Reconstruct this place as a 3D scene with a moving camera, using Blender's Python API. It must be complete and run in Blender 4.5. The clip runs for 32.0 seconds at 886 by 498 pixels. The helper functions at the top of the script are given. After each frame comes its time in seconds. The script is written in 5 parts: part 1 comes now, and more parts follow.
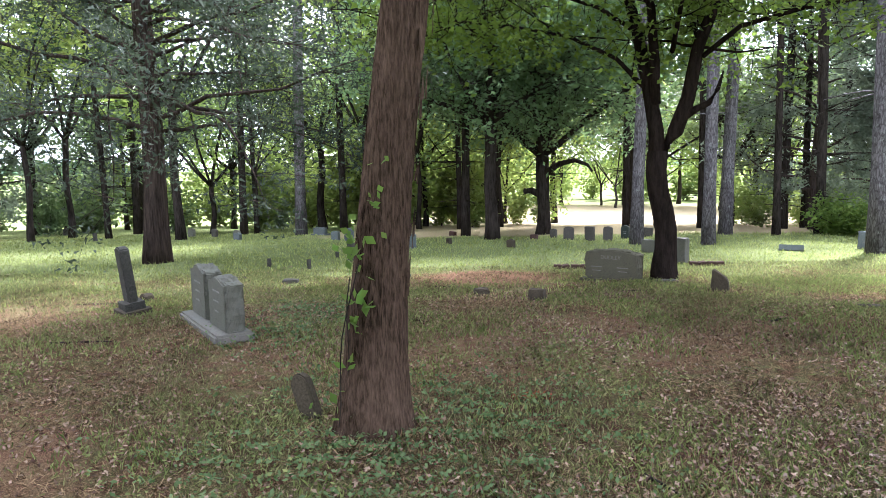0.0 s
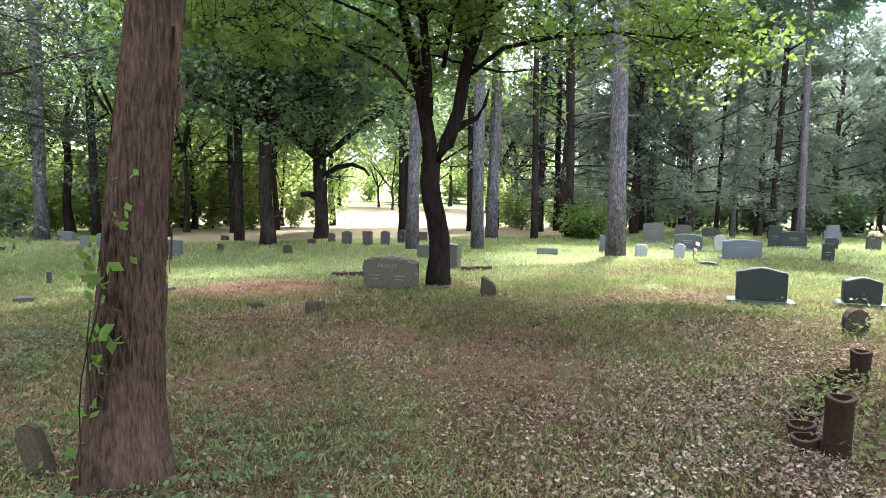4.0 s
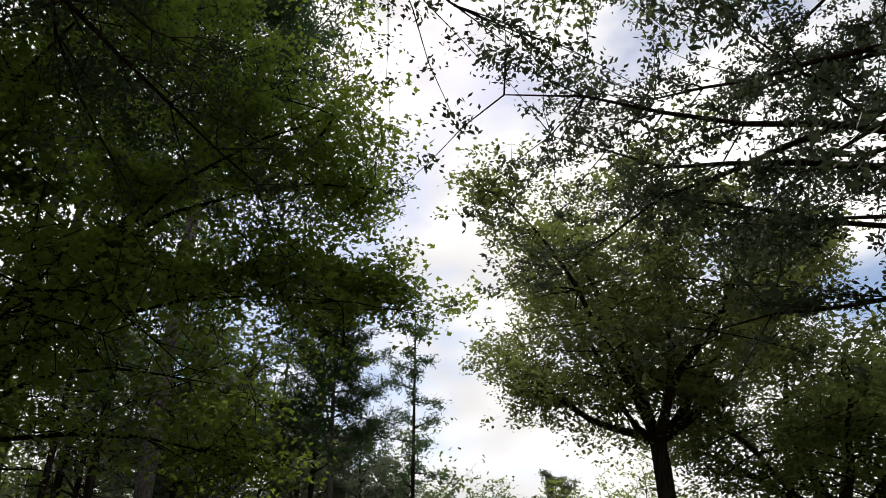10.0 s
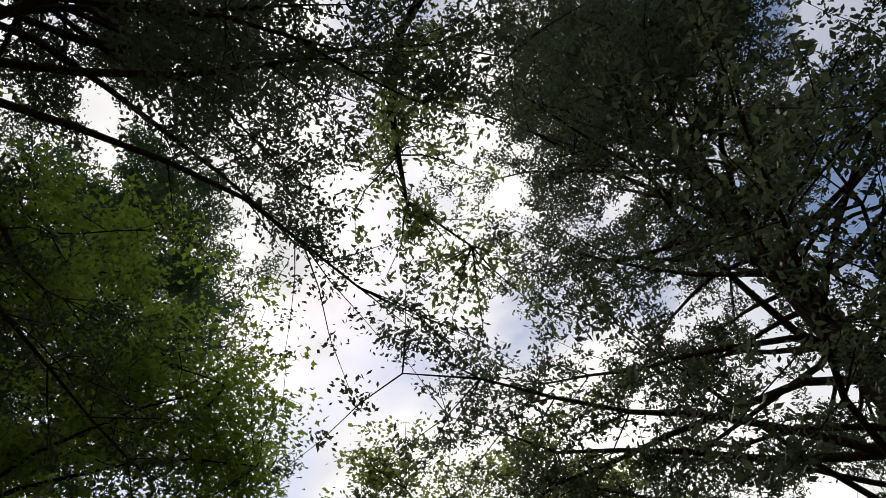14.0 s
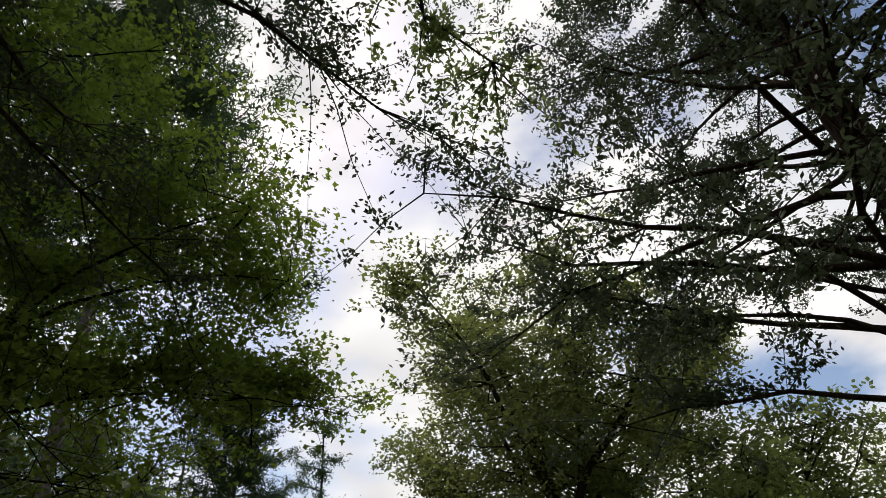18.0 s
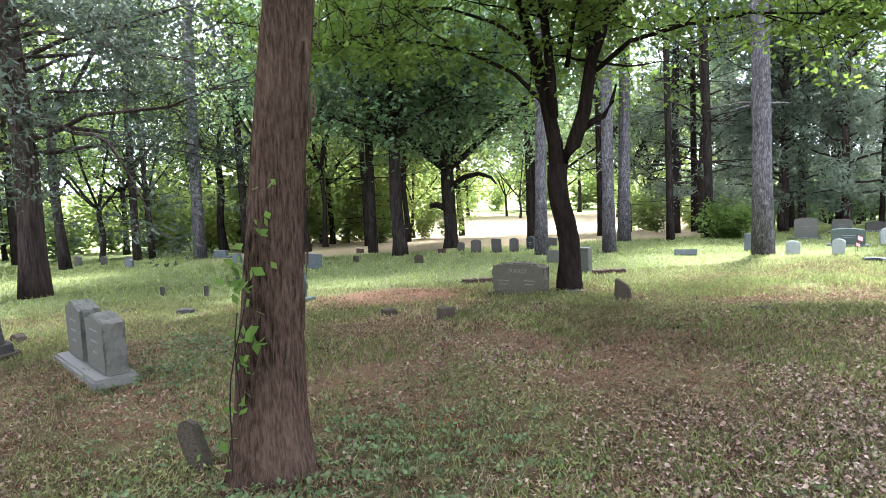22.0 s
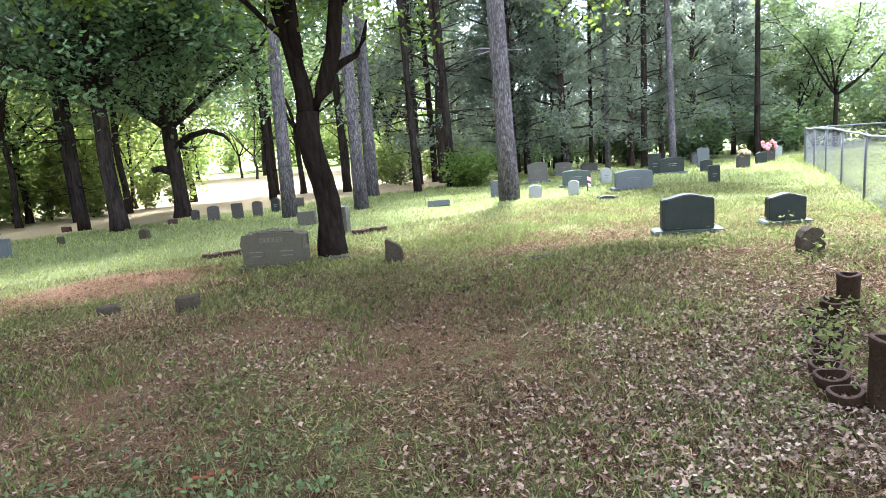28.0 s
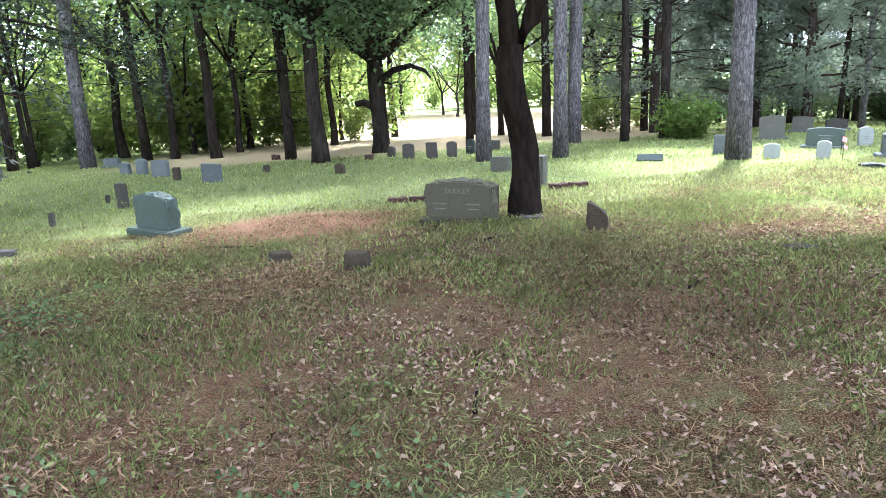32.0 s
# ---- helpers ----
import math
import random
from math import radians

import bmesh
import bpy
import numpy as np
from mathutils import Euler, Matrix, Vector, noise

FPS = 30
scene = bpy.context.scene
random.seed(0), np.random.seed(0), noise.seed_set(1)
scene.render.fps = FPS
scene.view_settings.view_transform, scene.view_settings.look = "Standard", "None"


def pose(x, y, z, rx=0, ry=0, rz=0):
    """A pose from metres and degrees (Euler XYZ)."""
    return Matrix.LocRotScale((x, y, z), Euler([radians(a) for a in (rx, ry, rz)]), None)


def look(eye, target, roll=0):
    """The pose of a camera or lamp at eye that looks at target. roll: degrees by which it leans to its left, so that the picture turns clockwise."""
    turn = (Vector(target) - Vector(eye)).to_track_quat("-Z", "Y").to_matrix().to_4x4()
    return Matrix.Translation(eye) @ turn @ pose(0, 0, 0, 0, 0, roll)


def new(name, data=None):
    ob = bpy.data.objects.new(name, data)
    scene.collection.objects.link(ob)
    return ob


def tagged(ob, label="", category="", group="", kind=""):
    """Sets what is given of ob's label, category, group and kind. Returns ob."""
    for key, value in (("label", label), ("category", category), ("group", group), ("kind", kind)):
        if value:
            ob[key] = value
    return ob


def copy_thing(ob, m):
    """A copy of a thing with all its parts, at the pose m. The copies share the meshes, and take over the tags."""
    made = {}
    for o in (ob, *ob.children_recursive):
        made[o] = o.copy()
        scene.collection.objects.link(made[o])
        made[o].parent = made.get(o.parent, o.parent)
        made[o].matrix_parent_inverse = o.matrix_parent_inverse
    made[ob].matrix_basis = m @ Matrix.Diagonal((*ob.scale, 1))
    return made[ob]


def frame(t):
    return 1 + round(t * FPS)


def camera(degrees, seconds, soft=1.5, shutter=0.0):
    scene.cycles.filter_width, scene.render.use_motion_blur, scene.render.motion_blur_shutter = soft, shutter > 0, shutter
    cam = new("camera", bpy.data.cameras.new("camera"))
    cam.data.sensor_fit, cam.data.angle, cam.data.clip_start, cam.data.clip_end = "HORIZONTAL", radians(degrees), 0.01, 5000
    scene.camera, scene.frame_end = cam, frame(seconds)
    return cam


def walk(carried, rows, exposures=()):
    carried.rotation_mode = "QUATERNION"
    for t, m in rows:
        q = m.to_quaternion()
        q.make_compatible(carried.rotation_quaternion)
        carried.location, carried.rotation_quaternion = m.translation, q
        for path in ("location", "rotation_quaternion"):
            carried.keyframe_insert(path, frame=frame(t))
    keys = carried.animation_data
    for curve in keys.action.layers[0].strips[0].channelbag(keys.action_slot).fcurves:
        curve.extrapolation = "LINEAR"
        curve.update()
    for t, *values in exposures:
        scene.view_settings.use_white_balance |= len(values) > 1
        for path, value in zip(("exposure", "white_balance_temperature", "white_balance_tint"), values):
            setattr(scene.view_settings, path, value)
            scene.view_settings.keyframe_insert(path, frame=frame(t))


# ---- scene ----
cam = camera(67.36, 32.0, 0.7)
PATH = [
    (0, look((-0.016, 0.125, 1.611), (0.0015, 2.1113, 1.3792), -1.03)),
    (0.5, look((0.082, 0.130, 1.651), (0.1366, 2.1142, 1.4028), -0.64)),
    (1, look((0.164, 0.124, 1.683), (0.5000, 2.0756, 1.4008), -0.12)),
    (1.5, look((0.132, 0.240, 1.690), (0.8869, 2.0755, 1.4408), 0.55)),
    (2, look((0.123, 0.247, 1.688), (1.0413, 2.0090, 1.4617), 0.82)),
    (2.5, look((0.104, 0.274, 1.691), (1.1378, 1.9701, 1.4600), 1.12)),
    (3, look((0.051, 0.297, 1.699), (0.9462, 2.0719, 1.4759), 1.58)),
    (3.5, look((0.029, 0.301, 1.704), (0.6975, 2.1740, 1.4877), 0.75)),
    (5.5, look((0.059, 0.290, 1.708), (0.7287, 2.1551, 1.4349), 0.15)),
    (6, look((0.057, 0.302, 1.705), (0.6929, 2.1793, 1.4396), 0.62)),
    (6.5, look((0.062, 0.294, 1.705), (0.7624, 2.1492, 1.4461), 1.05)),
    (7, look((0.093, 0.279, 1.698), (0.9351, 2.0760, 1.4515), 0.59)),
    (7.5, look((0.129, 0.265, 1.698), (1.1329, 1.9797, 1.4725), -0.19)),
    (8, look((0.176, 0.258, 1.707), (1.3630, 1.8625, 1.5800), -0.16)),
    (8.5, look((0.237, 0.267, 1.749), (1.6468, 1.6852, 1.7693), 1.98)),
    (9, look((0.252, 0.248, 1.757), (1.8296, 1.3992, 2.1877), 2.08)),
    (9.5, look((0.247, 0.250, 1.757), (1.7578, 1.3116, 2.5256), 1.00)),
    (10, look((0.243, 0.252, 1.757), (1.7153, 1.2325, 2.6895), 0.04)),
    (10.5, look((0.238, 0.254, 1.757), (1.6563, 1.2575, 2.7474), 0.42)),
    (11, look((0.233, 0.256, 1.757), (1.6286, 1.2693, 2.7700), 1.12)),
    (11.5, look((0.229, 0.258, 1.757), (1.6151, 1.2650, 2.7883), 0.78)),
    (12, look((0.224, 0.260, 1.757), (1.5201, 1.1756, 2.9743), -0.38)),
    (12.5, look((0.220, 0.262, 1.757), (1.4889, 0.9643, 3.1335), -4.93)),
    (13, look((0.215, 0.264, 1.757), (1.4523, 0.8296, 3.2227), -6.12)),
    (13.5, look((0.211, 0.266, 1.757), (1.4124, 0.7559, 3.2783), -6.78)),
    (14, look((0.206, 0.268, 1.757), (1.3872, 0.7129, 3.3079), -5.85)),
    (14.5, look((0.201, 0.270, 1.757), (1.4234, 0.6495, 3.2936), -6.56)),
    (16.5, look((0.183, 0.278, 1.757), (1.4455, 0.4730, 3.2954), -9.07)),
    (17, look((0.178, 0.280, 1.757), (1.4802, 0.5351, 3.2532), -7.86)),
    (17.5, look((0.174, 0.282, 1.757), (1.5731, 0.7611, 3.1027), -6.17)),
    (18, look((0.169, 0.284, 1.757), (1.6517, 0.9582, 2.9174), -4.07)),
    (18.5, look((0.165, 0.286, 1.757), (1.6834, 1.1744, 2.7072), -2.68)),
    (19, look((0.160, 0.288, 1.756), (1.6444, 1.4949, 2.3394), -3.15)),
    (19.5, look((0.155, 0.290, 1.756), (1.4688, 1.7699, 2.0475), -1.80)),
    (20, look((0.139, 0.293, 1.737), (1.1545, 2.0102, 1.8760), -0.37)),
    (20.5, look((0.135, 0.294, 1.723), (0.8859, 2.1478, 1.7529), -0.83)),
    (21, look((0.127, 0.328, 1.720), (0.7312, 2.2335, 1.6657), -1.15)),
    (21.5, look((0.130, 0.345, 1.713), (0.5337, 2.3009, 1.5970), -1.76)),
    (22, look((0.056, 0.342, 1.643), (0.3445, 2.3111, 1.4449), -2.60)),
    (22.5, look((-0.054, 0.459, 1.673), (0.2482, 2.4179, 1.4060), -3.06)),
    (23, look((-0.112, 0.515, 1.672), (0.1245, 2.4574, 1.2565), -4.88)),
    (23.5, look((-0.086, 0.550, 1.659), (0.0711, 2.5027, 1.2562), -4.37)),
    (24, look((-0.006, 0.683, 1.657), (-0.1111, 2.6469, 1.2934), -5.50)),
    (24.5, look((0.005, 0.750, 1.662), (-0.2925, 2.6917, 1.2860), -6.41)),
    (26.5, look((-0.047, 1.041, 1.611), (0.1803, 3.0025, 1.2924), -4.97)),
    (27, look((0.035, 1.148, 1.594), (0.4272, 3.0661, 1.1839), -6.40)),
    (27.5, look((0.195, 1.323, 1.585), (0.8755, 3.1774, 1.2710), -4.19)),
    (28, look((0.213, 1.498, 1.574), (1.2031, 3.1959, 1.2038), -4.55)),
    (28.5, look((0.309, 1.643, 1.569), (1.2075, 3.3925, 1.2079), -4.92)),
    (29, look((0.443, 1.756, 1.567), (1.1875, 3.5663, 1.1564), -5.44)),
    (29.5, look((0.482, 1.867, 1.560), (1.1789, 3.6894, 1.1215), -3.09)),
    (30, look((0.467, 2.072, 1.562), (1.2526, 3.8566, 1.1181), -1.09)),
    (30.5, look((0.491, 2.147, 1.559), (1.1968, 3.9518, 1.0655), -1.90)),
    (31, look((0.612, 2.246, 1.558), (1.1933, 4.1107, 1.1276), -4.99)),
    (31.5, look((0.640, 2.343, 1.549), (1.1495, 4.2059, 1.0281), -4.53)),
    (32, look((0.605, 2.516, 1.554), (1.0519, 4.3992, 1.0526), -2.76)),
]
EXPOSURE = [(0, 2.90, 5400, 18), (6, 3.12, 5400, 18), (8, 2.48, 5600, 16), (9, 1.32, 6100, 15), (10, -0.28, 6600, 12), (18.5, -0.38, 6600, 12), (19, -0.18, 6400, 13), (19.5, 0.87, 6200, 15), (20, 1.92, 5550, 16), (21.5, 3.06, 5350, 19), (24, 3.28, 5250, 18), (27, 3.43, 5200, 18), (28, 3.23, 5300, 18), (30, 3.15, 5200, 18), (32, 3.38, 5150, 17)]
walk(cam, PATH, EXPOSURE)

# ---------------------------------------------------------------- world, sun
AZ, EL = radians(43), radians(51)
world = bpy.data.worlds.new("sky")
scene.world = world
world.use_nodes = True
wt = world.node_tree
wt.nodes.clear()
w_out = wt.nodes.new("ShaderNodeOutputWorld")
w_bg = wt.nodes.new("ShaderNodeBackground")
w_sky = wt.nodes.new("ShaderNodeTexSky")
w_sky.sky_type, w_sky.sun_disc, w_sky.sun_elevation, w_sky.sun_rotation = "NISHITA", False, EL, AZ
w_co = wt.nodes.new("ShaderNodeTexCoord")
w_map = wt.nodes.new("ShaderNodeMapping")
w_map.inputs["Scale"].default_value = (1.0, 1.0, 1.9)
w_no = wt.nodes.new("ShaderNodeTexNoise")
w_no.inputs["Scale"].default_value, w_no.inputs["Detail"].default_value = 2.3, 6.0
w_ra = wt.nodes.new("ShaderNodeValToRGB")
w_ra.color_ramp.elements[0].position, w_ra.color_ramp.elements[1].position = 0.36, 0.48
w_mx = wt.nodes.new("ShaderNodeMix")
w_mx.data_type = "RGBA"
w_cl = wt.nodes.new("ShaderNodeTexNoise")
w_cl.inputs["Scale"].default_value = 3.4
w_cr = wt.nodes.new("ShaderNodeValToRGB")
w_cr.color_ramp.elements[0].color, w_cr.color_ramp.elements[1].color = (6.6, 6.6, 6.65, 1), (8.8, 8.8, 8.7, 1)
w_cr.color_ramp.elements[0].position, w_cr.color_ramp.elements[1].position = 0.33, 0.46
wt.links.new(w_co.outputs["Generated"], w_map.inputs["Vector"])
wt.links.new(w_map.outputs[0], w_no.inputs["Vector"])
wt.links.new(w_map.outputs[0], w_cl.inputs["Vector"])
wt.links.new(w_no.outputs[0], w_ra.inputs[0])
wt.links.new(w_cl.outputs[0], w_cr.inputs[0])
w_dir = wt.nodes.new("ShaderNodeVectorMath")
w_dir.operation = "DOT_PRODUCT"
w_dir.inputs[1].default_value = (0.60, -0.38, 0.70)
w_op = wt.nodes.new("ShaderNodeValToRGB")
w_op.color_ramp.elements[0].position, w_op.color_ramp.elements[1].position = 0.90, 1.0
w_op.color_ramp.elements[1].color = (0.7, 0.7, 0.7, 1)
w_sub = wt.nodes.new("ShaderNodeMath")
w_sub.operation, w_sub.use_clamp = "SUBTRACT", True
wt.links.new(w_co.outputs["Generated"], w_dir.inputs[0])
wt.links.new(w_dir.outputs["Value"], w_op.inputs[0])
wt.links.new(w_ra.outputs[0], w_sub.inputs[0])
wt.links.new(w_op.outputs[0], w_sub.inputs[1])
wt.links.new(w_sub.outputs[0], w_mx.inputs["Factor"])
wt.links.new(w_sky.outputs[0], w_mx.inputs["A"])
wt.links.new(w_cr.outputs[0], w_mx.inputs["B"])
wt.links.new(w_mx.outputs["Result"], w_bg.inputs["Color"])
w_bg.inputs["Strength"].default_value = 0.15
wt.links.new(w_bg.outputs[0], w_out.inputs["Surface"])
sun = new("sun", bpy.data.lights.new("sun", "SUN"))
sun.data.energy, sun.data.angle, sun.data.color = 5.0, radians(9), (1.0, 0.95, 0.87)
sun.matrix_world = look((0, 0, 30), (-math.sin(AZ) * 10, -math.cos(AZ) * 10, 30 - math.tan(EL) * 10))

# ---------------------------------------------------------------- terrain


def height(x, y):
    """Ground height: level near the walk, falling away ahead and to the right, with small lumps."""
    x, y = np.asarray(x, float), np.asarray(y, float)
    yy, xx = np.clip(y - 8, 0, 42), np.clip(x - 8, 0, 42)
    z = 0.05 - 0.02 * yy ** 1.25 - 0.02 * np.clip(y - 50, 0, 60) - 0.012 * xx ** 1.2 - 0.012 * np.clip(x - 50, 0, 80)
    z = z + 0.035 * np.clip(y - 120, 0, 200) + 0.018 * np.clip(y - 36, 0, 60) * np.clip((x + 2) / 8, 0, 1)
    r = np.hypot(x, y) - 6.8
    z = z + 0.15 * np.exp(-(r / np.where(r < 0, 2.4, 1.6)) ** 2) * np.clip((y + 1) / 3, 0, 1) + 0.14 * np.exp(-((x - 6.5) ** 2 + (y - 5.2) ** 2) / 4.8)
    for px, py, rr, hh in ((-0.43, 3.9, 0.9, 0.06), (3.1, 9.0, 0.9, 0.05), (1.0, 7.7, 1.2, -0.02)):
        z = z + hh * np.exp(-((x - px) ** 2 + (y - py) ** 2) / rr ** 2)
    return z + 0.02 * np.sin(x * 1.7 + 0.6) * np.sin(y * 1.3) * np.clip((np.hypot(x, y) - 1) / 4, 0, 1)


def gz(x, y):
    return float(height(x, y))


# ---------------------------------------------------------------- materials
def mat(name):
    m = bpy.data.materials.new(name)
    m.use_nodes = True
    m.node_tree.nodes.clear()
    nt = m.node_tree
    out = nt.nodes.new("ShaderNodeOutputMaterial")
    b = nt.nodes.new("ShaderNodeBsdfPrincipled")
    nt.links.new(b.outputs[0], out.inputs["Surface"])
    return m, nt, b, out


def node(nt, kind, **inputs):
    n = nt.nodes.new("ShaderNode" + kind)
    for k, v in inputs.items():
        n.inputs[k.replace("_", " ")].default_value = v
    return n


def ramp(nt, src, *stops):
    r = nt.nodes.new("ShaderNodeValToRGB")
    el = r.color_ramp.elements
    while len(el) < len(stops):
        el.new(0.5)
    for e, (p, c) in zip(el, stops):
        e.position, e.color = p, (*c, 1) if len(c) == 3 else c
    nt.links.new(src, r.inputs[0])
    return r


def mixc(nt, fac, a, b, blend="MIX"):
    m = nt.nodes.new("ShaderNodeMix")
    m.data_type, m.blend_type = "RGBA", blend
    for s, v in (("Factor", fac), ("A", a), ("B", b)):
        if isinstance(v, (int, float)):
            m.inputs[s].default_value = v
        elif isinstance(v, tuple):
            m.inputs[s].default_value = (*v, 1)
        else:
            nt.links.new(v, m.inputs[s])
    return m.outputs["Result"]


def coords(nt, scale=(1, 1, 1), kind="Object"):
    c = nt.nodes.new("ShaderNodeTexCoord")
    m = nt.nodes.new("ShaderNodeMapping")
    m.inputs["Scale"].default_value = scale
    nt.links.new(c.outputs[kind], m.inputs["Vector"])
    return m.outputs[0]


def noise_tex(nt, vec, scale, detail=4.0, rough=0.55):
    n = node(nt, "TexNoise", Scale=scale, Detail=detail, Roughness=rough)
    nt.links.new(vec, n.inputs["Vector"])
    return n.outputs[0]


def bump(nt, b, src, strength, dist):
    u = node(nt, "Bump", Strength=strength, Distance=dist)
    nt.links.new(src, u.inputs["Height"])
    nt.links.new(u.outputs[0], b.inputs["Normal"])


def bark(name, dark, light, stretch=0.12, scale=22.0, relief=0.03, lichen=None, plates=False, patch=0.35):
    m, nt, b, _ = mat(name)
    v = coords(nt, (1, 1, stretch))
    n1 = noise_tex(nt, v, scale, 8, 0.65)
    n2 = noise_tex(nt, coords(nt, (1, 1, 0.4)), 3.0, 3)
    c = ramp(nt, n1, (0.38, dark), (0.64, light)).outputs[0]
    c = mixc(nt, patch, c, mixc(nt, 0.5, c, ramp(nt, n2, (0.35, dark), (0.65, light)).outputs[0]) if patch > 0.5 else ramp(nt, n2, (0.3, dark), (0.7, light)).outputs[0])
    if lichen:
        n3 = noise_tex(nt, coords(nt), 9.0, 6, 0.7)
        c = mixc(nt, ramp(nt, n3, (0.56, (0, 0, 0)), (0.66, (1, 1, 1))).outputs[0], c, lichen)
    if plates:
        vo = node(nt, "TexVoronoi", Scale=1.0)
        vo.feature = "DISTANCE_TO_EDGE"
        warp = nt.nodes.new("ShaderNodeVectorMath")
        warp.operation = "ADD"
        nt.links.new(coords(nt, (26, 26, 6)), warp.inputs[0])
        wn = node(nt, "TexNoise", Scale=9.0, Detail=3.0)
        nt.links.new(coords(nt), wn.inputs["Vector"])
        nt.links.new(wn.outputs["Color"], warp.inputs[1])
        nt.links.new(warp.outputs[0], vo.inputs["Vector"])
        crack = ramp(nt, vo.outputs["Distance"], (0.02, (0.50, 0.48, 0.47)), (0.16, (1, 1, 1))).outputs[0]
        c = mixc(nt, 1.0, c, crack, "MULTIPLY")
    nt.links.new(c, b.inputs["Base Color"])
    b.inputs["Roughness"].default_value = 0.92
    b.inputs["Specular IOR Level"].default_value = 0.0
    bump(nt, b, n1, 1.0, relief)
    return m


def foliage(name, c1, c2, through_c, trans=0.45, rough=0.55, gloss=0.04):
    """Leaves: colour varies from leaf to leaf; light shines through."""
    m, nt, b, out = mat(name)
    g = nt.nodes.new("ShaderNodeNewGeometry")
    oi = nt.nodes.new("ShaderNodeObjectInfo")
    r = ramp(nt, g.outputs["Random Per Island"], (0.0, c1), (1.0, c2)).outputs[0]
    big = noise_tex(nt, coords(nt), 0.55, 2)
    r = mixc(nt, ramp(nt, big, (0.35, (0, 0, 0)), (0.7, (0.5, 0.5, 0.5))).outputs[0], r, tuple(0.55 * a for a in c1))
    h = nt.nodes.new("ShaderNodeHueSaturation")
    mp = node(nt, "MapRange")
    mp.inputs["To Min"].default_value, mp.inputs["To Max"].default_value = 0.47, 0.52
    nt.links.new(oi.outputs["Random"], mp.inputs["Value"])
    nt.links.new(mp.outputs[0], h.inputs["Hue"])
    nt.links.new(r, h.inputs["Color"])
    nt.links.new(h.outputs[0], b.inputs["Base Color"])
    b.inputs["Roughness"].default_value = rough
    b.inputs["Specular IOR Level"].default_value = gloss
    t = nt.nodes.new("ShaderNodeBsdfTranslucent")
    nt.links.new(mixc(nt, 0.5, through_c, h.outputs[0]), t.inputs["Color"])
    ms = nt.nodes.new("ShaderNodeMixShader")
    ms.inputs[0].default_value = trans
    nt.links.new(b.outputs[0], ms.inputs[1])
    nt.links.new(t.outputs[0], ms.inputs[2])
    nt.links.new(ms.outputs[0], out.inputs["Surface"])
    return m


def granite(name, base, speck, rough=0.6, grain=260.0, stain=None, relief=0.002, mottle=0.45):
    m, nt, b, _ = mat(name)
    v = coords(nt)
    n1 = noise_tex(nt, v, grain, 2, 0.8)
    n2 = noise_tex(nt, v, 5.0, 6, 0.65)
    c = ramp(nt, n1, (0.35, speck), (0.6, base)).outputs[0]
    c = mixc(nt, ramp(nt, n2, (0.45, (0, 0, 0)), (0.75, (0.6, 0.6, 0.6))).outputs[0], c, stain or tuple(0.55 * a for a in base))
    n3 = noise_tex(nt, v, 26.0, 8, 0.75)
    dark = ramp(nt, n3, (0.54, (0, 0, 0)), (0.66, (mottle,) * 3)).outputs[0]
    c = mixc(nt, dark, c, tuple(0.30 * a for a in base))
    pale = ramp(nt, noise_tex(nt, coords(nt, (1.3, 1.1, 1.2)), 40.0, 6, 0.7), (0.62, (0, 0, 0)), (0.70, (mottle,) * 3)).outputs[0]
    c = mixc(nt, pale, c, tuple(min(0.8, 1.7 * a) for a in base))
    nt.links.new(c, b.inputs["Base Color"])
    b.inputs["Roughness"].default_value = rough
    b.inputs["Specular IOR Level"].default_value = 0.06
    bump(nt, b, noise_tex(nt, v, 90, 5, 0.7), 0.6, relief)
    return m


def plain(name, colour, rough=0.6, metal=0.0, var=0.25, scale=12.0):
    m, nt, b, _ = mat(name)
    n = noise_tex(nt, coords(nt), scale, 5, 0.6)
    c = ramp(nt, n, (0.3, tuple(a * (1 - var) for a in colour)), (0.7, tuple(min(1, a * (1 + var)) for a in colour))).outputs[0]
    nt.links.new(c, b.inputs["Base Color"])
    b.inputs["Roughness"].default_value, b.inputs["Metallic"].default_value = rough, metal
    bump(nt, b, n, 0.3, 0.004)
    return m


M_RED = bark("cedar_bark_red", (0.007, 0.0045, 0.003), (0.100, 0.066, 0.046), 0.15, 70, 0.012, patch=0.75)
M_CEDAR = bark("cedar_bark_dark", (0.012, 0.009, 0.008), (0.062, 0.046, 0.037), 0.08, 26, 0.03)
M_MAPLE = bark("maple_bark", (0.006, 0.005, 0.004), (0.025, 0.018, 0.015), 0.25, 20, 0.02)
M_PINE = bark("pine_bark", (0.060, 0.054, 0.056), (0.150, 0.137, 0.140), 0.3, 16, 0.03, (0.17, 0.175, 0.165), plates=True)
M_OAK = bark("oak_bark", (0.008, 0.0065, 0.0055), (0.042, 0.034, 0.028), 0.2, 16, 0.03)
L_MAPLE = foliage("maple_leaf", (0.038, 0.068, 0.016), (0.088, 0.134, 0.026), (0.32, 0.48, 0.06), 0.41)
L_OAK = foliage("oak_leaf", (0.054, 0.084, 0.040), (0.116, 0.156, 0.076), (0.22, 0.30, 0.07), 0.42)
L_BLUE = foliage("blue_green_leaf", (0.070, 0.105, 0.055), (0.150, 0.200, 0.105), (0.26, 0.38, 0.13), 0.50)
L_OLIVE = foliage("olive_leaf", (0.048, 0.068, 0.024), (0.105, 0.132, 0.048), (0.26, 0.32, 0.08), 0.45)
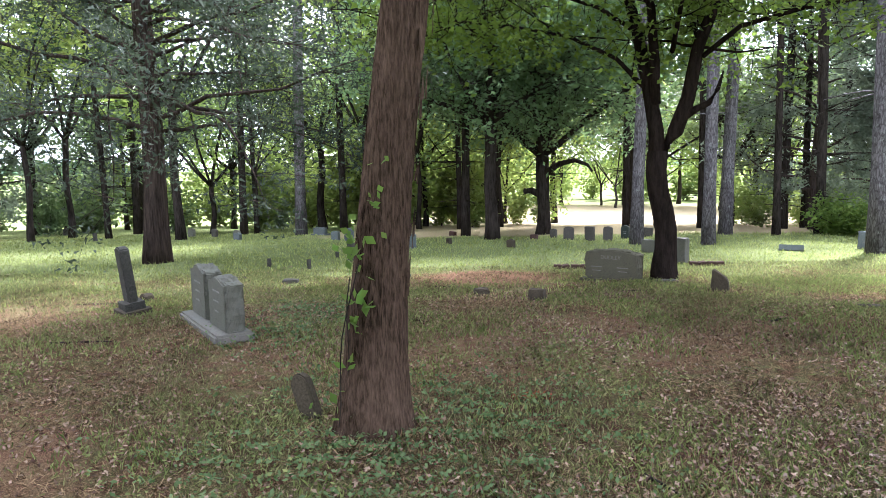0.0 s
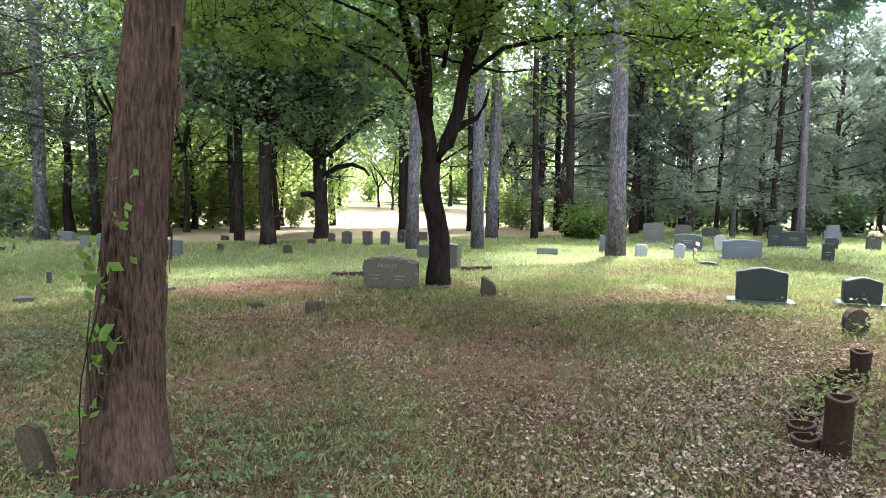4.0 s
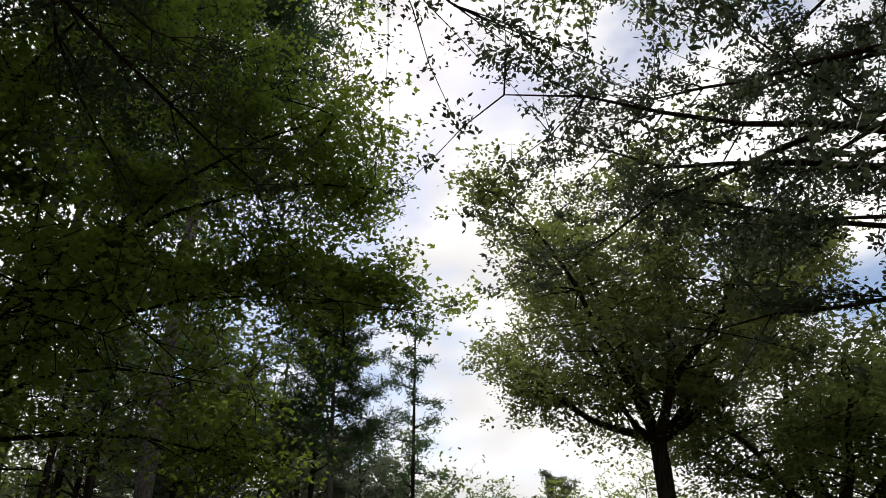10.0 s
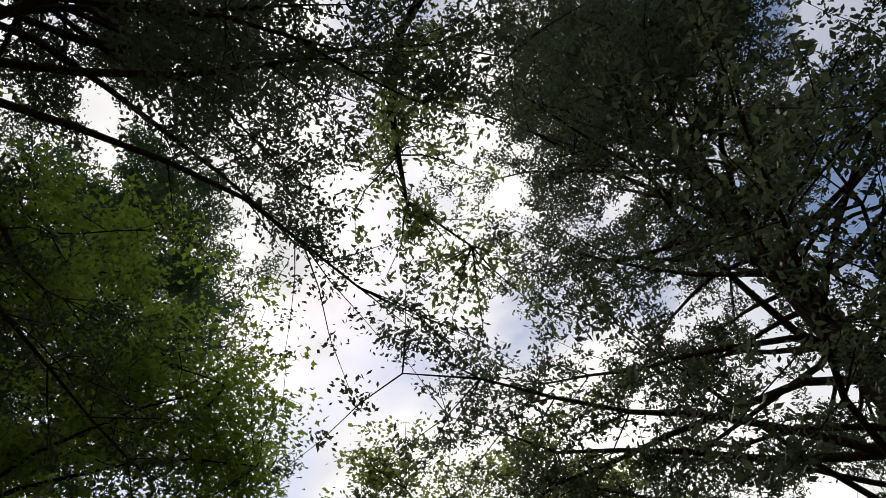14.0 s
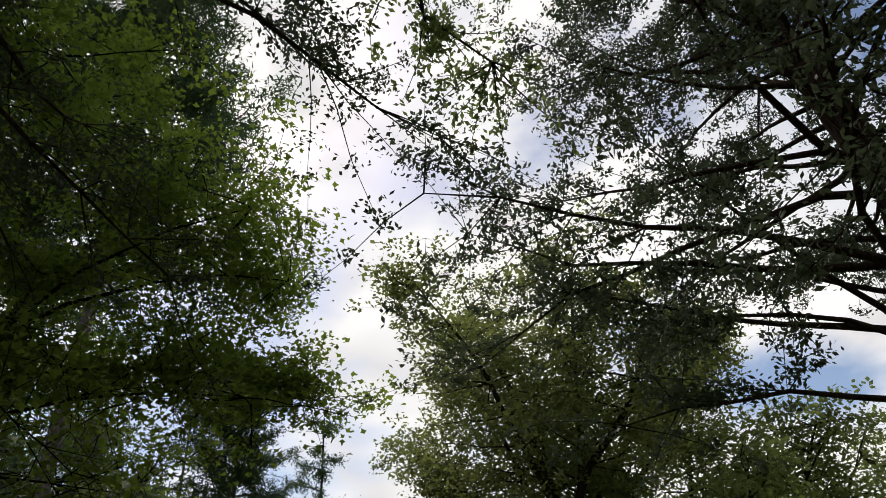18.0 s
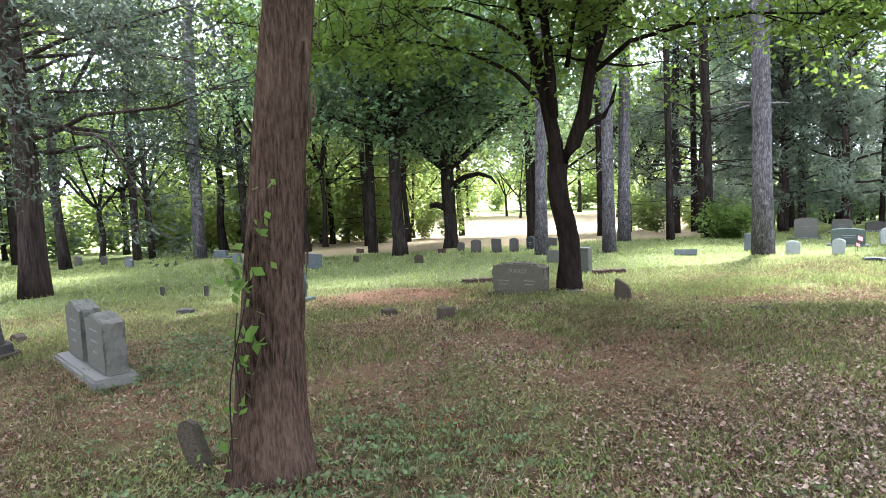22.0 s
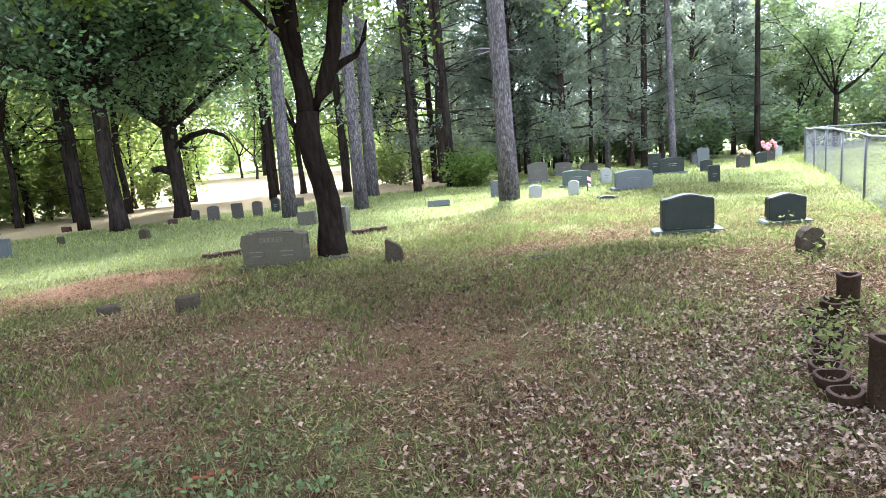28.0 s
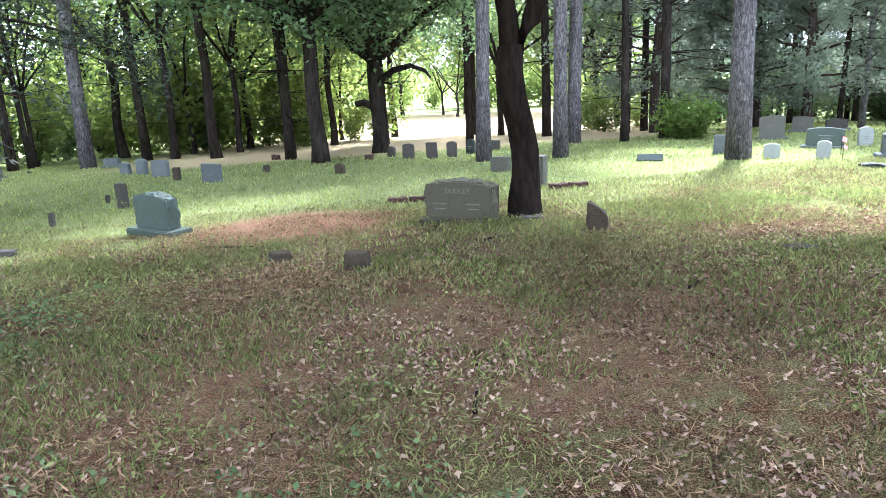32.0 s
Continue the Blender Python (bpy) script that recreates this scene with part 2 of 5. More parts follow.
L_LIGHT = foliage("understorey_leaf", (0.052, 0.088, 0.024), (0.125, 0.172, 0.045), (0.42, 0.50, 0.10), 0.50)
L_CEDAR = foliage("cedar_needle", (0.040, 0.055, 0.036), (0.075, 0.095, 0.060), (0.09, 0.12, 0.06), 0.25)
# haze over the distant trees is put into this pale grey colour
L_GREY = foliage("hazy_cedar_needle", (0.075, 0.094, 0.068), (0.145, 0.170, 0.125), (0.21, 0.26, 0.14), 0.42)
# darker than the other cedar needles, for the left cedar
L_DEEP = foliage("darker_cedar_needle", (0.028, 0.038, 0.025), (0.056, 0.070, 0.046), (0.07, 0.09, 0.05), 0.26)
L_PINE = foliage("pine_needle", (0.026, 0.052, 0.026), (0.055, 0.095, 0.045), (0.10, 0.18, 0.06), 0.3)
L_BUSH = foliage("bush_leaf", (0.045, 0.090, 0.020), (0.100, 0.150, 0.030), (0.20, 0.32, 0.05), 0.45)
# near-black first colour paints in shaded gaps between blades
L_TURF = foliage("short_turf_blade", (0.036, 0.038, 0.014), (0.345, 0.335, 0.150), (0.32, 0.33, 0.13), 0.35, gloss=0.0)
L_IVY = foliage("creeper_leaf", (0.055, 0.088, 0.036), (0.140, 0.180, 0.080), (0.14, 0.28, 0.07), 0.3)
L_GRASS = foliage("grass_blade", (0.125, 0.146, 0.042), (0.360, 0.385, 0.140), (0.46, 0.53, 0.14), 0.40, gloss=0.0)
# weeds and fresh blades: dark first colours also paint in gap shade
L_WEED = foliage("weed_leaf", (0.036, 0.048, 0.015), (0.265, 0.285, 0.110), (0.26, 0.32, 0.09), 0.4, gloss=0.0)
L_FRESH = foliage("fresh_weed_leaf", (0.034, 0.050, 0.014), (0.275, 0.325, 0.115), (0.34, 0.44, 0.12), 0.42, gloss=0.0)
L_DRY = foliage("dry_leaf", (0.035, 0.021, 0.012), (0.40, 0.300, 0.205), (0.25, 0.15, 0.08), 0.10, 0.8, gloss=0.0)
L_THATCH = foliage("dead_grass", (0.022, 0.013, 0.006), (0.370, 0.262, 0.140), (0.2, 0.13, 0.05), 0.10, 0.85, gloss=0.0)
L_PALE = foliage("bleached_leaf", (0.045, 0.032, 0.022), (0.47, 0.370, 0.270), (0.25, 0.17, 0.12), 0.10, 0.85, gloss=0.0)
L_CURL = foliage("red_dead_leaf", (0.14, 0.035, 0.02), (0.26, 0.08, 0.045), (0.3, 0.1, 0.05), 0.15, 0.8)
G_BIG = granite("granite_grey", (0.088, 0.081, 0.054), (0.050, 0.045, 0.030), 0.7, stain=(0.076, 0.066, 0.05))
G_LIGHT = granite("granite_light", (0.102, 0.099, 0.078), (0.066, 0.064, 0.050), 0.7, stain=(0.085, 0.08, 0.066), mottle=0.6)
G_TABLET = granite("dark_weathered_tablet", (0.060, 0.056, 0.048), (0.030, 0.028, 0.024), 0.85, 70, stain=(0.035, 0.035, 0.026), relief=0.006, mottle=0.7)
G_GREEN = granite("granite_green_grey", (0.072, 0.092, 0.074), (0.046, 0.056, 0.047), 0.5, stain=(0.085, 0.10, 0.08))
G_DARK = granite("granite_dark", (0.034, 0.040, 0.034), (0.018, 0.021, 0.018), 0.45, stain=(0.04, 0.042, 0.032))
G_BLUE = granite("granite_blue_grey", (0.105, 0.118, 0.114), (0.066, 0.073, 0.072), 0.5, stain=(0.08, 0.086, 0.09))
G_WHITE = granite("marble_white", (0.260, 0.270, 0.241), (0.190, 0.200, 0.185), 0.5, 90, stain=(0.30, 0.31, 0.30))
G_FIELD = granite("fieldstone", (0.066, 0.053, 0.036), (0.036, 0.028, 0.019), 0.9, 60, stain=(0.04, 0.034, 0.028), relief=0.012)
G_OLD = granite("weathered_marble", (0.075, 0.068, 0.058), (0.040, 0.037, 0.031), 0.85, 70, stain=(0.045, 0.043, 0.032), relief=0.006)
G_CONC = granite("pale_concrete", (0.140, 0.134, 0.118), (0.09, 0.086, 0.074), 0.85, 120, stain=(0.14, 0.12, 0.095), relief=0.004)
G_LETTER = plain("engraved_shadow", (0.12, 0.11, 0.10), 0.9)
G_LETTER2 = plain("engraved_pale", (0.17, 0.17, 0.165), 0.9)
P_RUST = granite("rusty_pipe", (0.036, 0.022, 0.013), (0.021, 0.013, 0.008), 0.85, 60, stain=(0.028, 0.020, 0.013), relief=0.006)
P_RIM = granite("pale_clay_rim", (0.085, 0.056, 0.043), (0.045, 0.03, 0.024), 0.9, 60, stain=(0.07, 0.045, 0.034), relief=0.004)
P_BRICK = granite("old_brick", (0.075, 0.042, 0.034), (0.04, 0.024, 0.02), 0.9, 60, stain=(0.06, 0.045, 0.035), relief=0.006)
P_EARTH = plain("dark_earth", (0.045, 0.032, 0.024), 0.95, 0, 0.4, 30)
P_POT = plain("dark_green_plastic", (0.016, 0.022, 0.012), 0.75)
P_ZINC = plain("galvanised_steel", (0.10, 0.104, 0.108), 0.55, 0.4, 0.15, 8)
P_PINK = plain("silk_flower_pink", (0.62, 0.20, 0.22), 0.7, 0, 0.3, 60)
P_PEACH = plain("silk_flower_peach", (0.50, 0.36, 0.24), 0.7, 0, 0.3, 60)
P_RED = plain("flag_red", (0.50, 0.05, 0.06), 0.7)
P_WHITE = plain("flag_white", (0.75, 0.75, 0.75), 0.7)
P_GRAVEL = plain("pale_gravel", (0.52, 0.50, 0.46), 0.95, 0, 0.2, 3)
P_HILL = foliage("far_woods", (0.030, 0.058, 0.030), (0.055, 0.088, 0.040), (0.06, 0.1, 0.04), 0.1, 0.9)

# ground: soil, leaf litter, short green cover and bare red clay patches
M_GROUND, nt, b, _ = mat("graveyard_ground")
v = coords(nt)
tiny = noise_tex(nt, v, 130, 5, 0.75)
fine, mid, wide = noise_tex(nt, v, 55, 6, 0.7), noise_tex(nt, v, 7, 5, 0.65), noise_tex(nt, v, 0.9, 4, 0.6)
# near-black low end of the soil paints in the shade of small crevices
soil = ramp(nt, tiny, (0.42, (0.014, 0.008, 0.0045)), (0.52, (0.085, 0.048, 0.027)), (0.64, (0.270, 0.165, 0.098))).outputs[0]
green = ramp(nt, tiny, (0.40, (0.075, 0.090, 0.034)), (0.64, (0.200, 0.222, 0.088))).outputs[0]
sep = nt.nodes.new("ShaderNodeSeparateXYZ")
nt.links.new(v, sep.inputs[0])


def math_n(op, a, c=0.0, d=0.0):
    n = nt.nodes.new("ShaderNodeMath")
    n.operation = op
    for i, s in enumerate((a, c, d)):
        if isinstance(s, (int, float)):
            n.inputs[i].default_value = s
        else:
            nt.links.new(s, n.inputs[i])
    return n.outputs[0]


def blob(cx, cy, rx, ry, wob=0.9):
    """1 inside a ragged oval patch, 0 outside."""
    ex = math_n("DIVIDE", math_n("SUBTRACT", sep.outputs[0], cx), rx)
    ey = math_n("DIVIDE", math_n("SUBTRACT", sep.outputs[1], cy), ry)
    r2 = math_n("SQRT", math_n("ADD", math_n("MULTIPLY", ex, ex), math_n("MULTIPLY", ey, ey)))
    w = math_n("ADD", r2, math_n("MULTIPLY", math_n("SUBTRACT", mid, 0.5), wob))
    w = math_n("ADD", w, math_n("MULTIPLY", math_n("SUBTRACT", wide, 0.5), wob))
    mr = node(nt, "MapRange")
    nt.links.new(w, mr.inputs["Value"])
    mr.inputs["From Min"].default_value, mr.inputs["From Max"].default_value = 1.15, 0.75
    mr.inputs["To Min"].default_value, mr.inputs["To Max"].default_value = 0, 1
    return mr.outputs[0]


lit = blob(1.5, 4.5, 8.0, 4.6, 1.2)
cover = math_n("MULTIPLY", ramp(nt, mid, (0.40, (0, 0, 0)), (0.62, (1, 1, 1))).outputs[0], 0.45)
openg = math_n("SUBTRACT", 1.0, lit)
gfac = math_n("MAXIMUM", cover, math_n("MULTIPLY", openg, ramp(nt, mid, (0.25, (0.55, 0.55, 0.55)), (0.5, (1, 1, 1))).outputs[0]))
col = mixc(nt, gfac, soil, green)
clay = ramp(nt, tiny, (0.38, (0.115, 0.066, 0.040)), (0.7, (0.340, 0.190, 0.120))).outputs[0]
for cx, cy, rx, ry, k in ((0.75, 10.0, 1.4, 0.95, 0.95), (-5.6, 6.8, 2.6, 1.5, 0.55), (-2.9, 8.3, 1.8, 0.6, 0.5), (-3.2, 3.2, 1.6, 1.2, 0.45), (0.9, 5.6, 2.6, 0.9, 0.35)):
    col = mixc(nt, math_n("MULTIPLY", blob(cx, cy, rx, ry), k), col, clay)
straw = ramp(nt, fine, (0.3, (0.20, 0.155, 0.085)), (0.7, (0.31, 0.255, 0.155))).outputs[0]
fld = nt.nodes.new("ShaderNodeMapRange")
nt.links.new(math_n("ADD", sep.outputs[1], math_n("MULTIPLY", sep.outputs[0], 0.05)), fld.inputs["Value"])
fld.inputs["From Min"].default_value, fld.inputs["From Max"].default_value = 20.2, 21.6
fld2 = nt.nodes.new("ShaderNodeMapRange")
nt.links.new(sep.outputs[0], fld2.inputs["Value"])
fld2.inputs["From Min"].default_value, fld2.inputs["From Max"].default_value = -5.0, -2.0
fld3 = nt.nodes.new("ShaderNodeMapRange")
nt.links.new(sep.outputs[1], fld3.inputs["Value"])
fld3.inputs["From Min"].default_value, fld3.inputs["From Max"].default_value = 72.0, 62.0
fld4 = nt.nodes.new("ShaderNodeMapRange")
nt.links.new(math_n("ADD", sep.outputs[0], math_n("MULTIPLY", sep.outputs[1], -0.5)), fld4.inputs["Value"])
fld4.inputs["From Min"].default_value, fld4.inputs["From Max"].default_value = 4.5, 2.0
fld.clamp = fld2.clamp = fld3.clamp = fld4.clamp = True
col = mixc(nt, math_n("MULTIPLY", math_n("MULTIPLY", fld.outputs[0], fld2.outputs[0]), math_n("MULTIPLY", fld3.outputs[0], fld4.outputs[0])), col, straw)
nt.links.new(col, b.inputs["Base Color"])
b.inputs["Roughness"].default_value = 0.97
b.inputs["Specular IOR Level"].default_value = 0.0
bump(nt, b, tiny, 1.0, 0.02)
# ---------------------------------------------------------------- building helpers


def link_mesh(name, verts, faces, material, parent=None, label="", smooth=False, hide=None):
    me = bpy.data.meshes.new(name)
    me.from_pydata([tuple(p) for p in verts], [], [tuple(q) for q in faces])
    me.materials.append(material)
    if smooth:
        me.polygons.foreach_set("use_smooth", [True] * len(me.polygons))
    me.update()
    ob = new(name, me)
    if parent:
        ob.parent = parent
    if label:
        tagged(ob, label)
    return ob


def part(name, bm, material, parent=None, label="", smooth=False):
    me = bpy.data.meshes.new(name)
    bm.normal_update()
    bm.to_mesh(me)
    bm.free()
    me.materials.append(material)
    if smooth:
        me.polygons.foreach_set("use_smooth", [True] * len(me.polygons))
    ob = new(name, me)
    if parent:
        ob.parent = parent
    if label:
        tagged(ob, label)
    return ob


def thing(name, x, y, rz=0.0, label="", category="", group="", dz=0.0, lean=(0, 0)):
    ob = new(name)
    ob.empty_display_size = 0.1
    ob.matrix_world = pose(x, y, gz(x, y) + dz, lean[0], lean[1], rz)
    return tagged(ob, label, category, group)


def box_bm(sx, sy, sz, z0=0.0, bevel=0.01, seg=1, rough=0.0, at=(0, 0)):
    bm = bmesh.new()
    bmesh.ops.create_cube(bm, size=1, matrix=Matrix.Translation((at[0], at[1], z0 + sz / 2)) @ Matrix.Diagonal((sx, sy, sz, 1)))
    if rough:
        bmesh.ops.subdivide_edges(bm, edges=bm.edges[:], cuts=3, use_grid_fill=True)
        for q in bm.verts:
            q.co += rough * noise.noise_vector(q.co * 9 + Vector((sx * 31, sy * 17, 0)))
    elif bevel:
        bmesh.ops.bevel(bm, geom=bm.edges[:], offset=bevel, segments=seg, affect="EDGES")
    return bm


def slab_bm(outline, depth, bevel=0.008, rough_sides=0.0):
    """An upright slab: a front outline in x, z, given depth in y."""
    bm = bmesh.new()
    vs = [bm.verts.new((x, -depth / 2, z)) for x, z in outline]
    f = bm.faces.new(vs)
    ex = bmesh.ops.extrude_face_region(bm, geom=[f])
    bmesh.ops.translate(bm, verts=[q for q in ex["geom"] if isinstance(q, bmesh.types.BMVert)], vec=(0, depth, 0))
    bmesh.ops.recalc_face_normals(bm, faces=bm.faces[:])
    if bevel:
        bmesh.ops.bevel(bm, geom=[e for e in bm.edges if e.calc_face_angle(0) > 0.6], offset=bevel, segments=2, affect="EDGES")
    if rough_sides:
        side = [fc for fc in bm.faces if abs(fc.normal.y) < 0.3 and fc.calc_area() > 0.004]
        es = list({e for fc in side for e in fc.edges if e.calc_length() > 0.06})
        bmesh.ops.subdivide_edges(bm, edges=es, cuts=7, use_grid_fill=True)
        for q in bm.verts:
            if min(abs(q.co.y - depth / 2), abs(q.co.y + depth / 2)) > 0.004:
                q.co += rough_sides * (noise.noise_vector(q.co * 11) + 0.6 * noise.noise_vector(q.co * 31))
    return bm


def top_outline(w, h, rise, kind="arch", n=9):
    """Outline of a headstone face with its top arched, serpentine, round, gabled, or level."""
    pts = [(-w / 2, 0), (w / 2, 0)]
    for i in range(n + 1):
        u = 1 - 2 * i / n
        if kind == "arch":
            k = 1 - u * u
        elif kind == "serp":
            k = 0.5 + 0.5 * math.cos(u * math.pi) if abs(u) < 1 else 0
        elif kind == "round":
            k = math.sqrt(max(0, 1 - u * u))
        elif kind == "gable":
            k = 1 - abs(u)
        else:
            k = 1.0
        pts.append((u * w / 2, h - rise + rise * k))
    return pts


def tube(path, radii, sides=8, seed=0, wob=0.0, cap=True):
    """A tapered round limb along a path: vertices and faces."""
    path = [Vector(p) for p in path]
    V, F = [], []
    up = Vector((0.13, 0.07, 1))
    for i, p in enumerate(path):
        d = (path[min(i + 1, len(path) - 1)] - path[max(i - 1, 0)]).normalized()
        ref = up if abs(d.dot(up.normalized())) < 0.9 else Vector((1, 0.2, 0))
        a = d.cross(ref).normalized()
        c = d.cross(a)
        for k in range(sides):
            t = 2 * math.pi * k / sides
            r = radii[i] * (1 + wob * noise.noise(Vector((math.cos(t) * 2.1, math.sin(t) * 2.1, i * 0.25 + seed))))
            V.append(p + r * (math.cos(t) * a + math.sin(t) * c))
    for i in range(len(path) - 1):
        for k in range(sides):
            k2 = (k + 1) % sides
            F.append((i * sides + k, i * sides + k2, (i + 1) * sides + k2, (i + 1) * sides + k))
    if cap:
        F.append(tuple(range(sides))[::-1])
        F.append(tuple((len(path) - 1) * sides + k for k in range(sides)))
    return V, F


class Heap:
    """Collects pieces into one mesh."""

    def __init__(self):
        self.v, self.f = [], []

    def add(self, V, F):
        o = len(self.v)
        self.v.extend(V)
        self.f.extend(tuple(i + o for i in q) for q in F)

    def link(self, name, material, parent=None, label="", smooth=True):
        return link_mesh(name, self.v, self.f, material, parent, label, smooth)


def leaves(centres, size, gen, flat=0.6, shape="leaf", aspect=0.55):
    """Small leaves at the given points: each a kinked four- to six-cornered blade with its own tilt."""
    n = len(centres)
    c = np.asarray(centres, float)
    nrm = gen.normal(size=(n, 3))
    nrm[:, 2] = np.abs(nrm[:, 2]) + flat * 2
    nrm /= np.linalg.norm(nrm, axis=1)[:, None]
    d = gen.normal(size=(n, 3))
    d -= nrm * (d * nrm).sum(1)[:, None]
    d /= np.linalg.norm(d, axis=1)[:, None]
    s = np.cross(nrm, d)
    L = size * gen.uniform(0.6, 1.25, n)[:, None]
    W = L * aspect
    if shape == "leaf":
        P = [c - d * L * 0.5, c + s * W * 0.5 - nrm * L * 0.08, c + d * L * 0.5 - nrm * L * 0.15, c - s * W * 0.5 - nrm * L * 0.08]
        k = 4
    elif shape == "lobed":
        P = [c - d * L * 0.45, c + s * W * 0.75 - d * L * 0.1, c + s * W * 0.32 + d * L * 0.05, c + d * L * 0.55 - nrm * L * 0.12, c - s * W * 0.32 + d * L * 0.05, c - s * W * 0.75 - d * L * 0.1]
        k = 6
    else:
        P = [c - d * L * 0.5 - s * W * 0.22, c + d * L * 0.5 + nrm * L * 0.06, c - d * L * 0.4 + s * W * 0.22]
        k = 3
    V = np.stack(P, 1).reshape(-1, 3)
    F = np.arange(n * k).reshape(n, k)
    return V, F


def np_mesh(name, V, F, material, parent=None, label=""):
    me = bpy.data.meshes.new(name)
    k = F.shape[1]
    me.vertices.add(len(V))
    me.vertices.foreach_set("co", np.asarray(V, np.float32).ravel())
    me.loops.add(F.size)
    me.loops.foreach_set("vertex_index", F.astype(np.int32).ravel())
    me.polygons.add(len(F))
    me.polygons.foreach_set("loop_start", np.arange(0, F.size, k, dtype=np.int32))
    me.materials.append(material)
    me.update(calc_edges=True)
    me.validate()
    ob = new(name, me)
    if parent:
        ob.parent = parent
    if label:
        tagged(ob, label)
    return ob


def bend(start, direction, length, steps, gen, droop=0.0, wander=0.25, lift=0.0):
    """A wandering limb path."""
    p, d = Vector(start), Vector(direction).normalized()
    out = [p.copy()]
    for i in range(steps):
        d = (d + Vector(gen.normal(size=3)) * wander * 0.5 + Vector((0, 0, lift - droop))).normalized()
        p = p + d * length / steps
        out.append(p.copy())
    return out


def tapered(r0, r1, n):
    return [r0 + (r1 - r0) * i / (n - 1) for i in range(n)]


# ---------------------------------------------------------------- ground: one sheet to the horizon
def axis(lo, hi, near_lo, near_hi, step):
    a = list(np.arange(near_lo, near_hi + 1e-6, step))
    s, v = step, near_hi
    while v < hi:
        s *= 1.18
        v += s
        a.append(v)
    s, v, pre = step, near_lo, []
    while v > lo:
        s *= 1.18
        v -= s
        pre.append(v)
    return np.array(pre[::-1] + a)


gx, gy = axis(-900, 900, -12, 20, 0.25), axis(-300, 1200, -4, 24, 0.25)
X, Y = np.meshgrid(gx, gy)
Z = height(X, Y)
V = np.stack([X, Y, Z], -1).reshape(-1, 3)
ii = np.arange(len(gx) * len(gy)).reshape(len(gy), len(gx))
F = np.stack([ii[:-1, :-1], ii[:-1, 1:], ii[1:, 1:], ii[1:, :-1]], -1).reshape(-1, 4)
ground = np_mesh("ground", V, F, M_GROUND)
ground.data.polygons.foreach_set("use_smooth", [True] * len(ground.data.polygons))
tagged(ground, "graveyard ground of thin grass, leaf litter and red clay", "ground", "", "structure")

# ---------------------------------------------------------------- trees


def make_pine(name, seed, tall, r0, crown_from, reach, label, n_limb=34, leaf=0.22, per=90, stubs=True, twig=True, dead=7, bark_m=None):
    """A tall pine: straight flaky trunk, bare below, tufted limbs above."""
    gen = np.random.default_rng(seed)
    t = new(name)
    tagged(t, label, "tree")
    n = 14
    lean = gen.normal(size=2) * 0.02
    path = [Vector((lean[0] * tall * (i / n) ** 1.3, lean[1] * tall * (i / n) ** 1.3, -0.1 + tall * i / n)) for i in range(n + 1)]
    rad = [r0 * (1.25 if i == 0 else 1.0) * (1 - 0.75 * (i / n) ** 1.4) for i in range(n + 1)]
    hp = Heap()
    hp.add(*tube(path, rad, 12, seed, 0.10))
    hp.link("trunk", bark_m or M_PINE, t)
    br, pts = Heap(), []
    for k in range(n_limb):
        u = crown_from + (1 - crown_from) * (k + gen.uniform(0, 1)) / n_limb
        z = u * tall
        i = min(int(u * n), n - 1)
        base = path[i].lerp(path[i + 1], u * n - i)
        az = k * 2.4 + gen.normal() * 0.4
        ln = reach * (1 - 0.65 * (u - crown_from) / (1 - crown_from)) * gen.uniform(0.6, 1.1)
        p = bend(base, (math.cos(az), math.sin(az), gen.uniform(-0.1, 0.35)), ln, 6, gen, 0.0, 0.25, 0.03)
        br.add(*tube(p, tapered(0.035 + ln * 0.010, 0.008, len(p)), 5))
        for q in range(2, 7):
            for _ in range(3):
                s = bend(p[q], Vector(gen.normal(size=3)) + Vector((math.cos(az), math.sin(az), 0.2)), ln * 0.22, 2, gen)
                if twig:
                    br.add(*tube(s, (0.010, 0.007, 0.004), 3, cap=False))
                pts.append(np.array(s[-1]))
                pts.append(np.array(s[1]))
    if stubs:
        for k in range(dead):
            u = gen.uniform(0.12, crown_from)
            i = min(int(u * n), n - 1)
            az = gen.uniform(0, 6.28)
            p = bend(path[i], (math.cos(az), math.sin(az), gen.uniform(-0.2, 0.2)), gen.uniform(0.3, 1.4 if dead < 10 else 2.4), 3, gen)
            br.add(*tube(p, (0.02, 0.014, 0.010, 0.006), 4))
    tagged(br.link("bough", bark_m or M_PINE, t), kind="stuff")
    pts = np.array(pts)
    c = np.repeat(pts, per, 0)
    c = c + gen.normal(size=c.shape) * np.array([0.20, 0.20, 0.12])
    np_mesh("crown", *leaves(c, leaf, gen, 0.1, "needle", 0.55), L_PINE, t)
    return t


